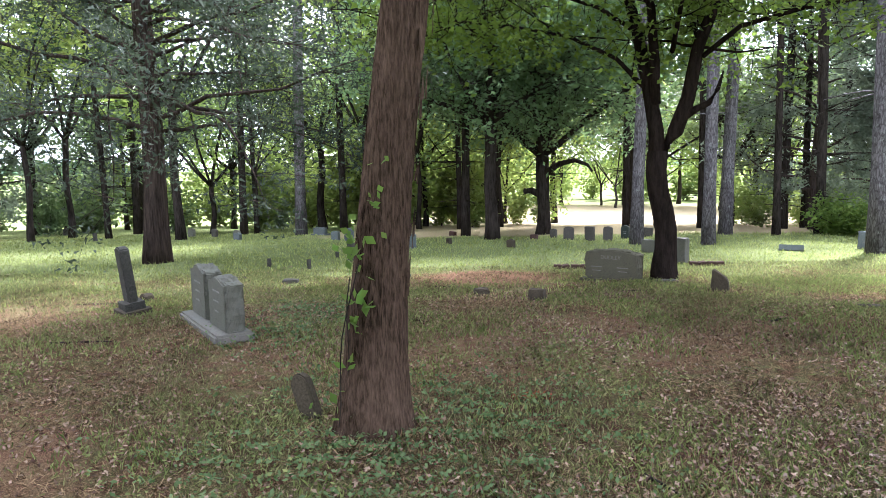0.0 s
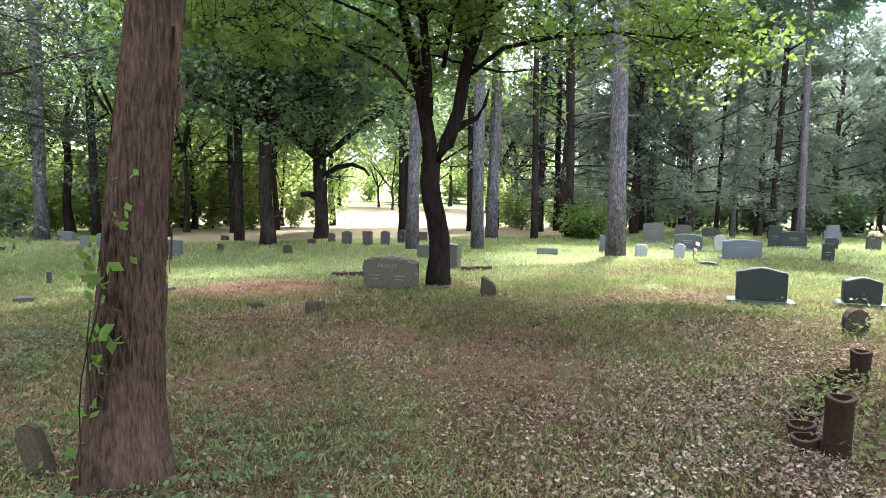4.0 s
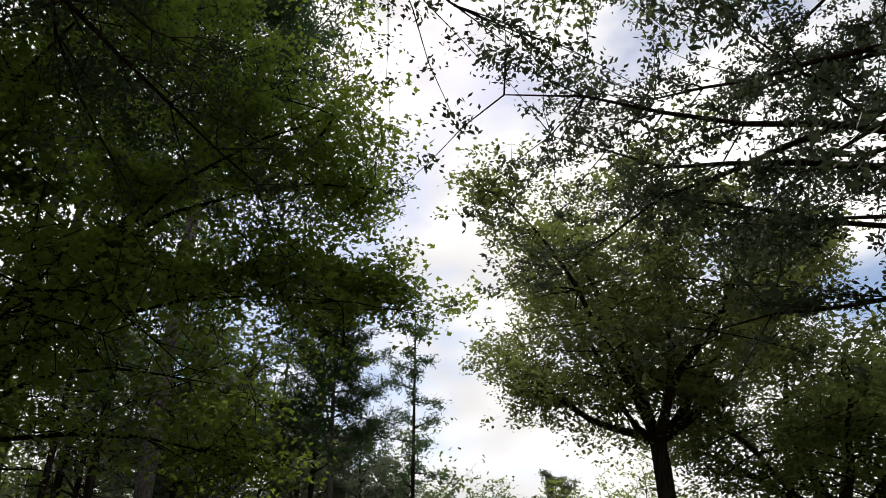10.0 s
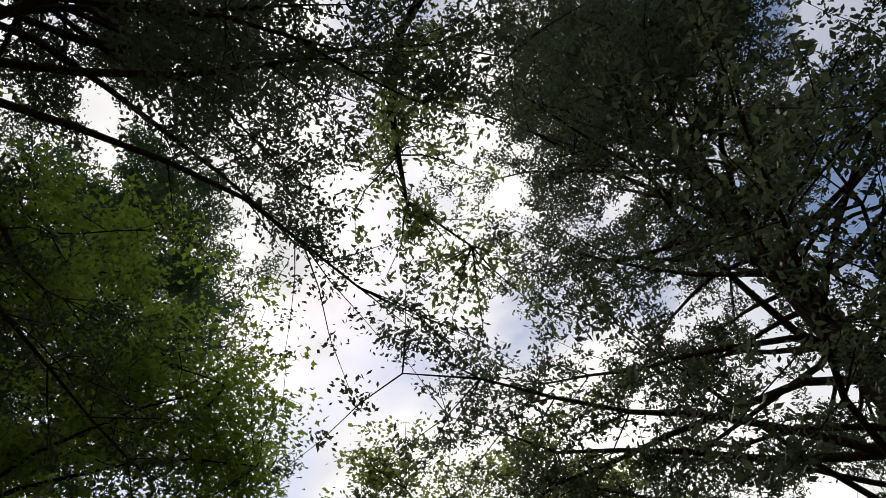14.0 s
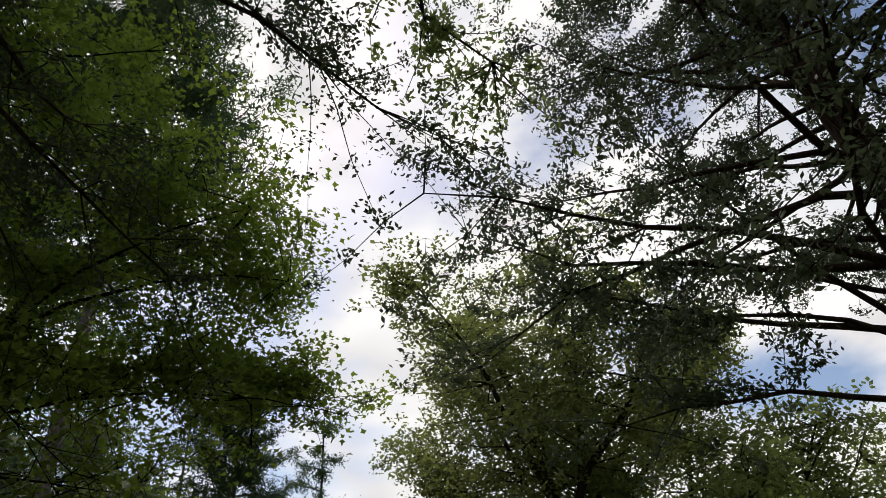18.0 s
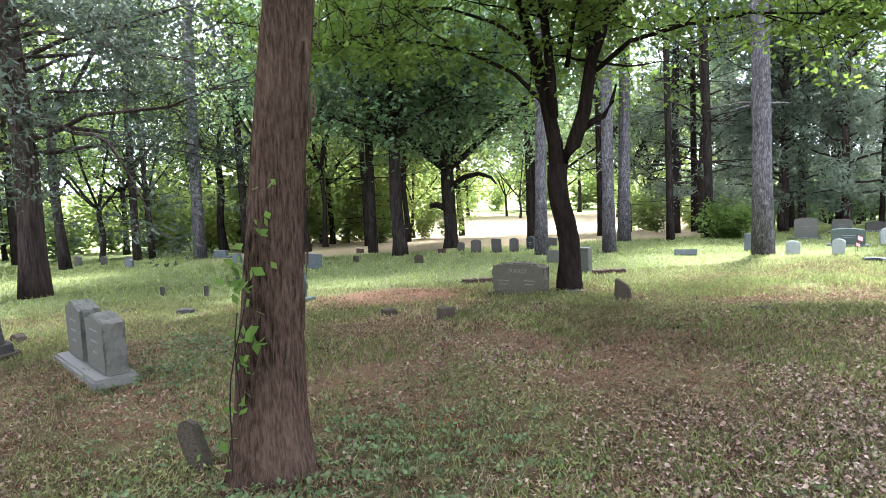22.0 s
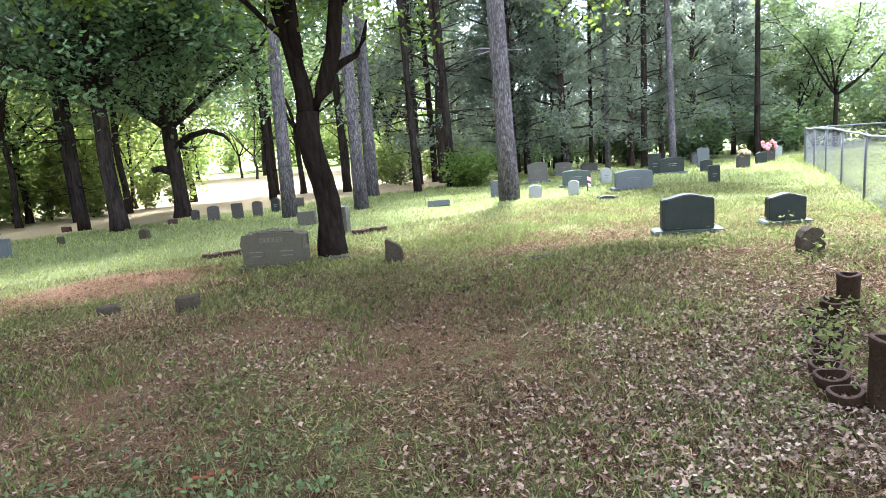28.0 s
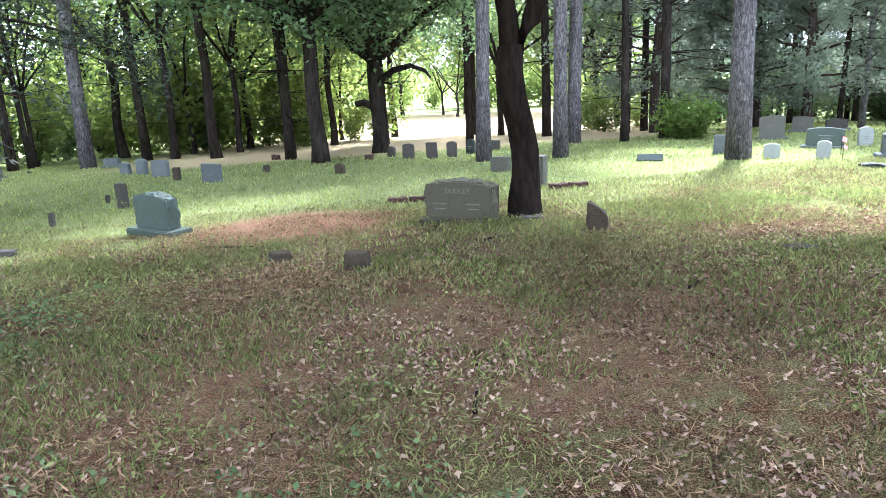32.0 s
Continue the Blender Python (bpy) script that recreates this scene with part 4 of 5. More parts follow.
def headstone(x, y, rz, w, h, d, mat_die, label, kind="arch", rise=0.06, base=None, base_m=None, rough=0.0, letters=None, name="headstone", group="headstones", lean=(0, 0), back=False):
    t = thing(name, x, y, rz, label, "headstone", group, -0.02, lean)
    z = 0.0
    if base:
        bw, bd, bh = base
        part("base", box_bm(bw, bd, bh + 0.02, 0, 0.012, 2), base_m or mat_die, t)
        z = bh + 0.018
    die = slab_bm(top_outline(w, h + (0 if base else 0.02), rise, kind), d, 0.010, rough)
    bmesh.ops.translate(die, verts=die.verts[:], vec=(0, 0, z))
    die_ob = part("die", die, mat_die, t)
    if letters:
        for lx, lz, lw, lh in letters:
            part("inscription", box_bm(lw, 0.004, lh, z + lz, 0, at=(lx, -d / 2 - 0.001)), G_LETTER if mat_die not in (G_DARK, G_GREEN) else G_LETTER2, die_ob)
    return t


def word(text, size, parent, at, material, depth=0.002):
    """Raised or cut capitals in the built-in font, turned into a mesh part."""
    cu = bpy.data.curves.new("inscription", "FONT")
    cu.body, cu.size, cu.align_x, cu.extrude = text, size, "CENTER", depth
    tmp = bpy.data.objects.new("tmp", cu)
    me = bpy.data.meshes.new_from_object(tmp)
    bpy.data.objects.remove(tmp)
    me.materials.clear()
    me.materials.append(material)
    ob = new("inscription", me)
    ob.parent = parent
    ob.matrix_local = pose(*at, 90, 0, 0)
    return ob


G_LETTER3 = plain("cut_letter_edge", (0.115, 0.105, 0.085), 0.9)
# grey family stone by the maple
big = headstone(2.41, 9.16, -36, 0.74, 0.40, 0.25, G_BIG, "broad grey granite headstone with a gently arched top beside the maple", "arch", 0.05, (0.86, 0.36, 0.035), G_BIG, 0.028,
                [(-0.2, 0.16, 0.16, 0.012), (0.17, 0.16, 0.16, 0.012), (-0.2, 0.11, 0.12, 0.010), (0.17, 0.11, 0.13, 0.010)])
word("DUDLEY", 0.075, big.children[1], (0.0, -0.1265, 0.33), G_LETTER3)
# double stone on one concrete plinth
dbl = thing("double_headstone", -2.11, 6.24, -57, "pair of pale grey headstones side by side on one concrete plinth", "headstone", "headstones", -0.02)
part("plinth", box_bm(1.34, 0.34, 0.09, 0, 0.02, 2), G_CONC, dbl)
for cx, hh in ((-0.30, 0.50), (0.36, 0.47)):
    dd = slab_bm(top_outline(0.52, hh, 0.05, "serp"), 0.17, 0.012, 0.024)
    bmesh.ops.translate(dd, verts=dd.verts[:], vec=(cx, 0.02, 0.088))
    o = part("die", dd, G_LIGHT, dbl)
    for j in range(3):
        part("inscription", box_bm(0.22 - 0.05 * j, 0.004, 0.014, 0.42 - 0.09 * j, 0, at=(cx, -0.066)), G_LETTER, o)
# slim old tablet on a stepped foot
ob = thing("tablet_stone", -3.27, 7.14, -50, "slim dark weathered tablet on a stepped stone foot", "headstone", "headstones", -0.03, (6, 0))
part("foot", box_bm(0.36, 0.28, 0.10, 0, 0, rough=0.012), G_FIELD, ob)
part("step", box_bm(0.26, 0.20, 0.09, 0.09, 0, rough=0.008), G_TABLET, ob)
tb = slab_bm(top_outline(0.19, 0.60, 0.03, "arch"), 0.10, 0.012)
bmesh.ops.translate(tb, verts=tb.verts[:], vec=(0, 0, 0.175))
part("die", tb, G_TABLET, ob)
headstone(-3.71, 8.47, -40, 0.16, 0.10, 0.12, G_FIELD, "small dark fieldstone marker in leaf litter", "arch", 0.04, name="fieldstone")
headstone(-6.0, 12.7, -48, 0.28, 0.36, 0.12, G_OLD, "small grey headstone under the cedar", "arch", 0.04)
# green-grey stone
headstone(-0.80, 10.42, -45, 0.56, 0.40, 0.17, G_GREEN, "green-grey granite headstone with an arched top on a pale base", "arch", 0.05, (0.80, 0.30, 0.075), G_GREEN, 0.026)
headstone(-1.67, 12.9, -45, 0.17, 0.36, 0.10, G_OLD, "narrow weathered grey marker stone", "level", 0.0)
# the two dark stones
headstone(6.22, 6.40, -38, 0.55, 0.39, 0.16, G_DARK, "dark granite headstone with a curved top on a grey base", "serp", 0.05, (0.74, 0.30, 0.06), G_GREEN, 0.0)
headstone(7.15, 5.84, -38, 0.385, 0.30, 0.16, G_DARK, "smaller dark granite headstone on a grey base", "serp", 0.04, (0.52, 0.28, 0.05), G_GREEN, 0.0)
headstone(5.50, 4.59, -30, 0.19, 0.21, 0.12, G_FIELD, "short mossy dark marker stone with a weed before it", "round", 0.07, rough=0.01)
# upright stones beyond the maple
headstone(4.12, 11.4, -40, 0.30, 0.44, 0.22, G_LIGHT, "upright pale grey block headstone in a bricked grave edge", "level", 0.0, rough=0.008)
headstone(4.45, 13.9, -40, 0.34, 0.26, 0.16, G_LIGHT, "low pale headstone in the grass", "level", 0.0)
headstone(7.2, 13.5, -30, 0.46, 0.10, 0.26, G_BLUE, "pale blue-grey slant marker in the grass", "level", 0.0, name="slant_marker", lean=(-20, 0))
# stones ahead
AHEAD = [
    (-0.72, 16.2, 0.44, 0.36, G_BLUE, "level"), (-3.06, 20.1, 0.28, 0.28, G_BLUE, "arch"), (-2.6, 19.6, 0.34, 0.38, G_BLUE, "arch"), (-2.0, 18.4, 0.46, 0.38, G_BLUE, "arch"), (-1.5, 17.2, 0.14, 0.26, G_FIELD, "level"),
    (1.75, 15.9, 0.20, 0.20, G_FIELD, "arch"), (3.4, 19.5, 0.20, 0.26, G_OLD, "arch"), (3.65, 18.5, 0.28, 0.36, G_OLD, "arch"), (4.15, 18.1, 0.27, 0.38, G_OLD, "level"), (4.6, 17.95, 0.24, 0.38, G_OLD, "arch"), (5.2, 18.4, 0.22, 0.36, G_DARK, "arch"),
    (0.5, 21.7, 0.25, 0.14, P_BRICK, "level"), (2.75, 18.9, 0.22, 0.12, P_BRICK, "level"), (5.9, 18.8, 0.36, 0.26, G_OLD, "level"),
]
# stones beyond the pine
BEYOND = [
    (12.3, 16.5, 0.56, 0.53, G_LIGHT, "arch"), (11.2, 13.7, 0.66, 0.36, G_GREEN, "arch"), (12.2, 13.7, 0.27, 0.38, G_WHITE, "round"), (9.5, 11.9, 0.22, 0.30, G_WHITE, "arch"), (8.9, 12.4, 0.26, 0.26, G_WHITE, "arch"),
    (10.7, 11.4, 0.76, 0.36, G_BLUE, "arch"), (14.6, 14.3, 0.34, 0.58, G_DARK, "level"), (14.95, 14.0, 0.62, 0.40, G_DARK, "arch"), (8.85, 13.75, 0.24, 0.36, G_BLUE, "level"), (12.1, 10.5, 0.23, 0.36, G_DARK, "level"),
    (15.85, 13.6, 0.31, 0.31, G_DARK, "arch"), (16.6, 19.0, 0.56, 0.28, G_OLD, "arch"), (15.4, 19.0, 0.55, 0.40, G_LIGHT, "arch"), (20.5, 17.6, 0.41, 0.38, G_OLD, "arch"), (18.6, 13.8, 0.31, 0.34, G_DARK, "arch"),
    (17.8, 15.2, 0.36, 0.58, G_BLUE, "level"), (21.5, 19.5, 0.34, 0.30, G_OLD, "arch"), (22.9, 16.0, 0.24, 0.36, G_WHITE, "arch"), (19.2, 16.4, 0.5, 0.34, G_BLUE, "arch"),
]
# stones far to the other side
ASIDE = [
    (-6.4, 21.4, 0.30, 0.24, G_BLUE, "arch"), (-4.2, 24.0, 0.55, 0.22, G_BLUE, "level"), (-9.0, 24.5, 0.4, 0.34, G_LIGHT, "arch"), (-8.0, 24.0, 0.25, 0.30, G_OLD, "arch"), (-14.0, 20.9, 0.10, 0.25, G_OLD, "level"), (-11.5, 22.5, 0.12, 0.28, G_OLD, "level"), (-16.1, 29.0, 0.25, 0.3, G_OLD, "arch"), (-6.9, 23.0, 0.3, 0.3, G_LIGHT, "round"),
    (0.3, 17.6, 0.12, 0.16, G_FIELD, "level"), (20.3, 3.7, 0.84, 0.66, G_BLUE, "arch"), (6.95, 1.77, 0.30, 0.62, G_DARK, "level"),
]
NAMES = {G_BLUE: "blue-grey granite", G_LIGHT: "pale grey granite", G_GREEN: "green-grey granite", G_WHITE: "white marble", G_DARK: "dark granite", G_OLD: "weathered grey stone", G_FIELD: "rough brown fieldstone", P_BRICK: "reddish old brick"}
HOW = {"arch": "with an arched top", "level": "with a level top", "round": "with a rounded top"}
SIZE = lambda h: "low" if h < 0.25 else "tall" if h > 0.45 else "small"
for i, (x, y, w, h, m, k) in enumerate(AHEAD + BEYOND + ASIDE):
    wide = w > 0.5
    headstone(x, y, -38 + 7 * math.sin(i * 2.1), w, h, 0.16 if wide else 0.11, m, f"{SIZE(h)} {NAMES[m]} headstone {HOW[k]} standing in grass", k, 0.04 if k == "arch" else 0.10 if k == "round" else 0, (w + 0.16, 0.28, 0.05) if wide else None, G_BLUE, 0.0,
              [(0, h * 0.55, w * 0.4, 0.012), (0, h * 0.42, w * 0.28, 0.010)] if h > 0.34 and m not in (G_OLD, G_FIELD) else None, lean=(2.5 * math.sin(i * 1.7), 2 * math.cos(i * 2.9)))
for x, y, h in ((-2.28, 11.75, 0.17), (-3.1, 12.25, 0.16), (-2.1, 13.9, 0.12)):
    headstone(x, y, -30, 0.065, h, 0.065, G_OLD, "small square grey corner post in the grass", "level", 0, name="corner_post", group="grave corner posts")


def rock(x, y, rz, sx, sy, sz, m, label, seed, name="fieldstone", lean=(0, 0), up=0.0):
    bm = bmesh.new()
    bmesh.ops.create_icosphere(bm, subdivisions=3, radius=0.5)
    for q in bm.verts:
        c = q.co.copy()
        k = max(abs(c.x), abs(c.y), abs(c.z)) * 2
        q.co = c * (0.35 + 0.65 / max(k, 0.5)) + 0.09 * noise.noise_vector(c * 3.2 + Vector((seed, seed * 2.0, 0)))
        q.co = Vector((q.co.x * sx, q.co.y * sy, (q.co.z + 0.42) * sz))
    t = part(name, bm, m)
    t.matrix_world = pose(x, y, gz(x, y) - 0.02 + up, lean[0], lean[1], rz)
    return tagged(t, label, "stone", "loose stones")


ob = thing("fieldstone", 3.42, 8.10, -34, "pointed upright dark fieldstone marker near the maple", "stone", "loose stones", -0.03)
part("slab", slab_bm([(-0.085, 0), (0.10, 0), (0.105, 0.16), (0.07, 0.21), (-0.02, 0.27), (-0.075, 0.30), (-0.09, 0.27)], 0.09, 0.012, 0.012), G_FIELD, ob)
ob = part("stone_block", box_bm(0.17, 0.13, 0.15, 0, 0, rough=0.012), G_FIELD)
ob.matrix_world = pose(1.11, 7.52, gz(1.11, 7.52) - 0.02, 0, 0, -24)
tagged(ob, "squared brown stone block in leaf litter", "stone", "loose stones")
rock(0.52, 8.19, 10, 0.19, 0.14, 0.13, G_FIELD, "low dark stone in the ground", 3)
rock(4.22, 6.46, -20, 0.26, 0.14, 0.06, G_FIELD, "flat dark stone sunk in the ground", 4)
rock(3.47, 7.62, -10, 0.30, 0.10, 0.04, G_FIELD, "flat dark stone sunk in the ground", 5)
rock(-2.2, 9.9, 0, 0.24, 0.15, 0.09, G_OLD, "low pale stone in leaf litter", 6)
rock(-3.1, 10.4, 30, 0.2, 0.16, 0.05, G_FIELD, "flat dark stone sunk in the ground", 8)
rock(3.02, 8.78, 0, 0.30, 0.13, 0.06, G_OLD, "pale flat stone at the foot of the maple", 7)
rock(8.97, 10.4, -38, 0.36, 0.2, 0.1, G_DARK, "flat dark marker in the grass", 10)
rock(8.66, 4.95, 25, 0.2, 0.13, 0.08, G_FIELD, "brown stone at the foot of the fence post", 12)
headstone(-0.78, 4.0, -20, 0.125, 0.28, 0.07, G_FIELD, "small tilted grey stone leaning by the cedar roots", "arch", 0.05, lean=(-8, -24), name="leaning_stone")
# bricked grave edges behind the grey stone
for x0, y0, rz, n in ((2.0, 11.2, -5, 5), (4.2, 10.95, -5, 4)):
    for k in range(n):
        x, y = x0 + 0.145 * k, y0 - 0.012 * k
        o = part("edging_brick", box_bm(0.12, 0.09, 0.09, 0, 0, rough=0.008), P_BRICK)
        o.matrix_world = pose(x, y, gz(x, y) - 0.02, 4 * math.sin(k * 2.0), 5 * math.cos(k * 3.0), rz + 8 * math.sin(k))
        tagged(o, "old dark brick edging a grave", "brick", "grave edging bricks")

# ---------------------------------------------------------------- rusty pipes and sunken rings


def pipe(x, y, r, h, label, wall=0.018, lean=(0, 0), name="rusty_pipe", m=None):
    t = thing(name, x, y, 0, label, "pipe", "rusty pipes", -0.02, lean)
    n, V, F = 28, [], []
    for rr, z in ((r, 0), (r, h - 0.045), (r * 1.06, h - 0.040), (r * 1.06, h - 0.005), (r * 1.03, h), (r - wall, h), (r - wall, h - 0.02), (r - wall, 0.03)):
        for k in range(n):
            a = 2 * math.pi * k / n
            q = rr * (1 + 0.015 * math.sin(3 * a + x))
            V.append((q * math.cos(a), q * math.sin(a), z + 0.006 * math.sin(2 * a + y) * (z > 0)))
    for i in range(7):
        for k in range(n):
            F.append((i * n + k, i * n + (k + 1) % n, (i + 1) * n + (k + 1) % n, (i + 1) * n + k))
    shell = link_mesh("shell", V[:4 * n], F[:3 * n], m or P_RUST, t, smooth=True)
    link_mesh("inner_wall", V[5 * n:], [tuple(i - 5 * n for i in q) for q in F[5 * n:]], m or P_RUST, shell, smooth=True)
    link_mesh("rim", V[3 * n:6 * n], [tuple(i - 3 * n for i in q) for q in F[3 * n:5 * n]], P_RIM, shell, "pale worn rim", smooth=True)
    link_mesh("soil", [((r - wall) * math.cos(6.283 * k / n), (r - wall) * math.sin(6.283 * k / n), max(0.03, h - 0.07)) for k in range(n)], [tuple(range(n))], P_EARTH, t, "dark soil filling the pipe")
    return t


pot = thing("flower_pot", POT[0], POT[1], 0, "small dark green plastic flower pot in the grass", "flower pot", "", -0.01)
for name, rings in (("shell", ((0.038, 0.0), (0.052, 0.105), (0.057, 0.107), (0.057, 0.122), (0.051, 0.122), (0.037, 0.02))), ("soil", ((0.0, 0.09), (0.049, 0.09)))):
    V = [(r * math.cos(2 * math.pi * k / 20), r * math.sin(2 * math.pi * k / 20), z) for r, z in rings for k in range(20)]
    link_mesh(name, V, [(i * 20 + k, i * 20 + (k + 1) % 20, (i + 1) * 20 + (k + 1) % 20, (i + 1) * 20 + k) for i in range(len(rings) - 1) for k in range(20)], P_POT if name == "shell" else P_EARTH, pot)
pipe(3.37, 2.97, 0.074, 0.37, "upright rusty clay pipe standing in weeds")
pipe(4.54, 3.77, 0.068, 0.24, "rusty pipe standing beside sunken rings")
pipe(5.31, 3.26, 0.076, 0.24, "rusty pipe stub in the grass")
pipe(5.56, 3.00, 0.085, 0.24, "rusty pipe stub in the grass", lean=(3, -3))
for x, y, r, h in ((3.29, 3.10, 0.076, 0.094), (3.40, 3.23, 0.078, 0.101), (3.53, 3.34, 0.076, 0.079), (3.68, 3.43, 0.076, 0.072), (3.84, 3.51, 0.076, 0.079), (4.00, 3.59, 0.078, 0.079), (4.14, 3.70, 0.076, 0.072), (4.25, 3.83, 0.074, 0.065), (4.40, 3.79, 0.076, 0.101), (4.40, 3.36, 0.081, 0.036), (4.22, 3.26, 0.076, 0.029), (4.02, 3.10, 0.076, 0.025)):
    pipe(x, y, r, h, "rusty clay ring with a pale rim sunk in leaf litter", 0.012, (4 * math.sin(x * 9), 4 * math.cos(y * 7)), "sunken_ring")

# ---------------------------------------------------------------- chain-link fence


def fence_run(a, c, n_post, label, fh=0.93):
    (ax, ay), (cx, cy) = a, c
    ln, ang = math.hypot(cx - ax, cy - ay), math.degrees(math.atan2(cy - ay, cx - ax))
    t = thing("chain_link_fence", ax, ay, ang, label, "fence", "graveyard fence")
    mx = t.matrix_world.inverted()

    def loc(u, z):
        wx, wy = ax + (cx - ax) * u / ln, ay + (cy - ay) * u / ln
        return mx @ Vector((wx, wy, gz(wx, wy) + z))
    for k in range(n_post):
        u = ln * k / (n_post - 1)
        end = k in (0, n_post - 1)
        r = 0.030 if end else 0.020
        hp = Heap()
        hp.add(*tube([loc(u, -0.1), loc(u, fh + (0.03 if end else -0.02))], (r, r), 10))
        o = hp.link("post", P_ZINC, t)
        cap = Heap()
        cap.add(*tube([loc(u, fh - 0.02), loc(u, fh + 0.02), loc(u, fh + 0.05)], (r * 1.25, r * 1.25, r * 0.4), 10))
        cap.link("post_cap", P_ZINC, o)
        for zb in (0.12, 0.37, 0.62, 0.86) if end else ():
            band = Heap()
            band.add(*tube([loc(u, zb - 0.012), loc(u, zb + 0.012)], (r * 1.18, r * 1.18), 10))
            band.link("tension_band", P_ZINC, o)
    st = max(2, int(ln / 1.0))
    hp = Heap()
    hp.add(*tube([loc(ln * k / st, fh) for k in range(st + 1)], [0.018] * (st + 1), 8))
    hp.link("top_rail", P_ZINC, t)
    # woven diamond wire: slanting strands both ways
    hp = Heap()
    cell = 0.075 if ln < 14 else 0.11
    rows = int(fh / cell)
    for s in (1, -1):
        for k in range(-rows, int(ln / cell) + rows):
            u0 = k * cell
            pts = []
            for j in (0, rows):
                u = u0 + s * j * cell
                pts.append((u, 0.03 + j * cell * 0.93))
            (u1, z1), (u2, z2) = pts
            lo, hi = min(u1, u2), max(u1, u2)
            if hi <= 0 or lo >= ln:
                continue
            f = lambda u: z1 + (z2 - z1) * (u - u1) / (u2 - u1)
            c1, c2 = max(lo, 0), min(hi, ln)
            hp.add(*tube([loc(c1, f(c1)), loc(c2, f(c2))], (0.0017, 0.0017), 3, cap=False))
    hp.link("wire_mesh", P_ZINC, t, "galvanised diamond wire mesh")
    return t


C0, C1, C2, C3 = (8.32, 5.22), (18.2, 12.2), (22.5, 0.2), (29.0, 8.0)
fence_run(C0, C1, 6, "grey galvanised chain-link fence beside the graves")
fence_run(C0, C2, 7, "grey galvanised chain-link fence across the grass")
fence_run(C1, (31.0, 7.3), 6, "grey galvanised chain-link fence at the far side")
# ---------------------------------------------------------------- creeper on the near trunk, bark strips, litter at its foot
def trunk_x(z):
    return -0.43 + 1.5 * z / 13.5


vine = thing("creeper", -0.43, 3.9, 0, "green creeper climbing the red cedar trunk", "vine")
gen = np.random.default_rng(91)
vm = vine.matrix_world.inverted()


def vine_path(points):
    return [vm @ Vector(p) for p in points]


for a in range(3):
    pts = []
    for i in range(15):
        z = 0.05 + i * (0.115 + 0.01 * a)
        pts.append((trunk_x(z) - 0.13 - 0.08 * math.exp(-z * 2.2) - 0.025 * math.sin(i * 0.8 + a * 2) - (0.02 if a else 0.0), 3.78 + 0.05 * math.sin(i * 0.5 + a) - 0.04 * a, z))
    hp = Heap()
    hp.add(*tube(vine_path(pts[:9]), [0.0035] * 9, 5))
    hp.link("stem", M_OAK, vine, "thin brown creeper stem")
CLUMPS = ((-0.37, 3.71, 1.47, 7, 0.045), (-0.35, 3.71, 1.68, 3, 0.035), (-0.46, 3.71, 1.27, 12, 0.06), (-0.46, 3.70, 0.93, 13, 0.055), (-0.49, 3.73, 1.10, 6, 0.035), (-0.50, 3.73, 0.78, 8, 0.035), (-0.53, 3.73, 0.60, 5, 0.04), (-0.50, 3.75, 1.18, 6, 0.04), (-0.58, 3.72, 0.3, 8, 0.07))
for x, y, z, n, sp in CLUMPS:
    c = np.array([x, y, z]) + gen.normal(size=(n, 3)) * np.array([sp, 0.02, sp * 0.7])
    V, F = leaves(c + np.array([0.025, 0.0, 0.0]), 0.082, gen, 0.0, "leaf", 0.60)
    V = [vm @ Vector(p) for p in V]
    for k in range(n):
        link_mesh("leaf", V[4 * k:4 * k + 4], [(0, 1, 2, 3)], L_BUSH, vine)
strips = thing("bark_strip", -0.43, 3.9, 0, "loose strips of shredded bark on the cedar trunk", "bark")
sm = strips.matrix_world.inverted()
for k in range(130):
    z, a = gen.uniform(0.15, 2.7), gen.uniform(-2.9, -0.2)
    r = 0.148 + 0.052 * math.exp(-z / 0.30)
    cx, cy = trunk_x(z) + r * math.cos(a), 3.9 + 0.5 * z / 13.5 + r * math.sin(a)
    l, w = gen.uniform(0.06, 0.22), gen.uniform(0.006, 0.014)
    tx, ty, o = -math.sin(a), math.cos(a), gen.uniform(0.004, 0.028)
    P = [(cx - tx * w, cy - ty * w, z), (cx + tx * w, cy + ty * w, z), (cx + tx * w + math.cos(a) * o * 0.3, cy + ty * w + math.sin(a) * o * 0.3, z + l * 0.5), (cx + math.cos(a) * o, cy + math.sin(a) * o, z + l), (cx - tx * w + math.cos(a) * o * 0.3, cy - ty * w + math.sin(a) * o * 0.3, z + l * 0.5)]
    link_mesh("strip", [sm @ Vector(p) for p in P], [(0, 1, 2, 3, 4)], M_RED, strips)


# ---------------------------------------------------------------- ground cover
def fbm(x, y, s, seed=0.0):
    return np.array([noise.fractal(Vector((a * s, b * s, seed)), 1.0, 2.0, 3) for a, b in zip(x, y)])


def scatter(n, x0, x1, y0, y1, gen):
    x, y = gen.uniform(x0, x1, n), gen.uniform(y0, y1, n)
    return x, y


def in_clay(x, y):
    k = np.zeros_like(x)
    for cx, cy, rx, ry in ((0.75, 10.0, 1.2, 0.85), (-5.6, 6.8, 2.3, 1.3), (-3.2, 3.2, 1.3, 1.0)):
        k = np.maximum(k, 1.25 - np.hypot((x - cx) / rx, (y - cy) / ry))
    return np.clip(k * 1.6, 0, 1)


def bare(x, y):
    """How far the ground is under litter instead of grass: 1 beneath the trees near the walk."""
    r = np.hypot((x - 1.5) / 7.5, (y - 4.2) / 4.3)
    return np.clip(1.6 - 1.2 * r, 0, 1)


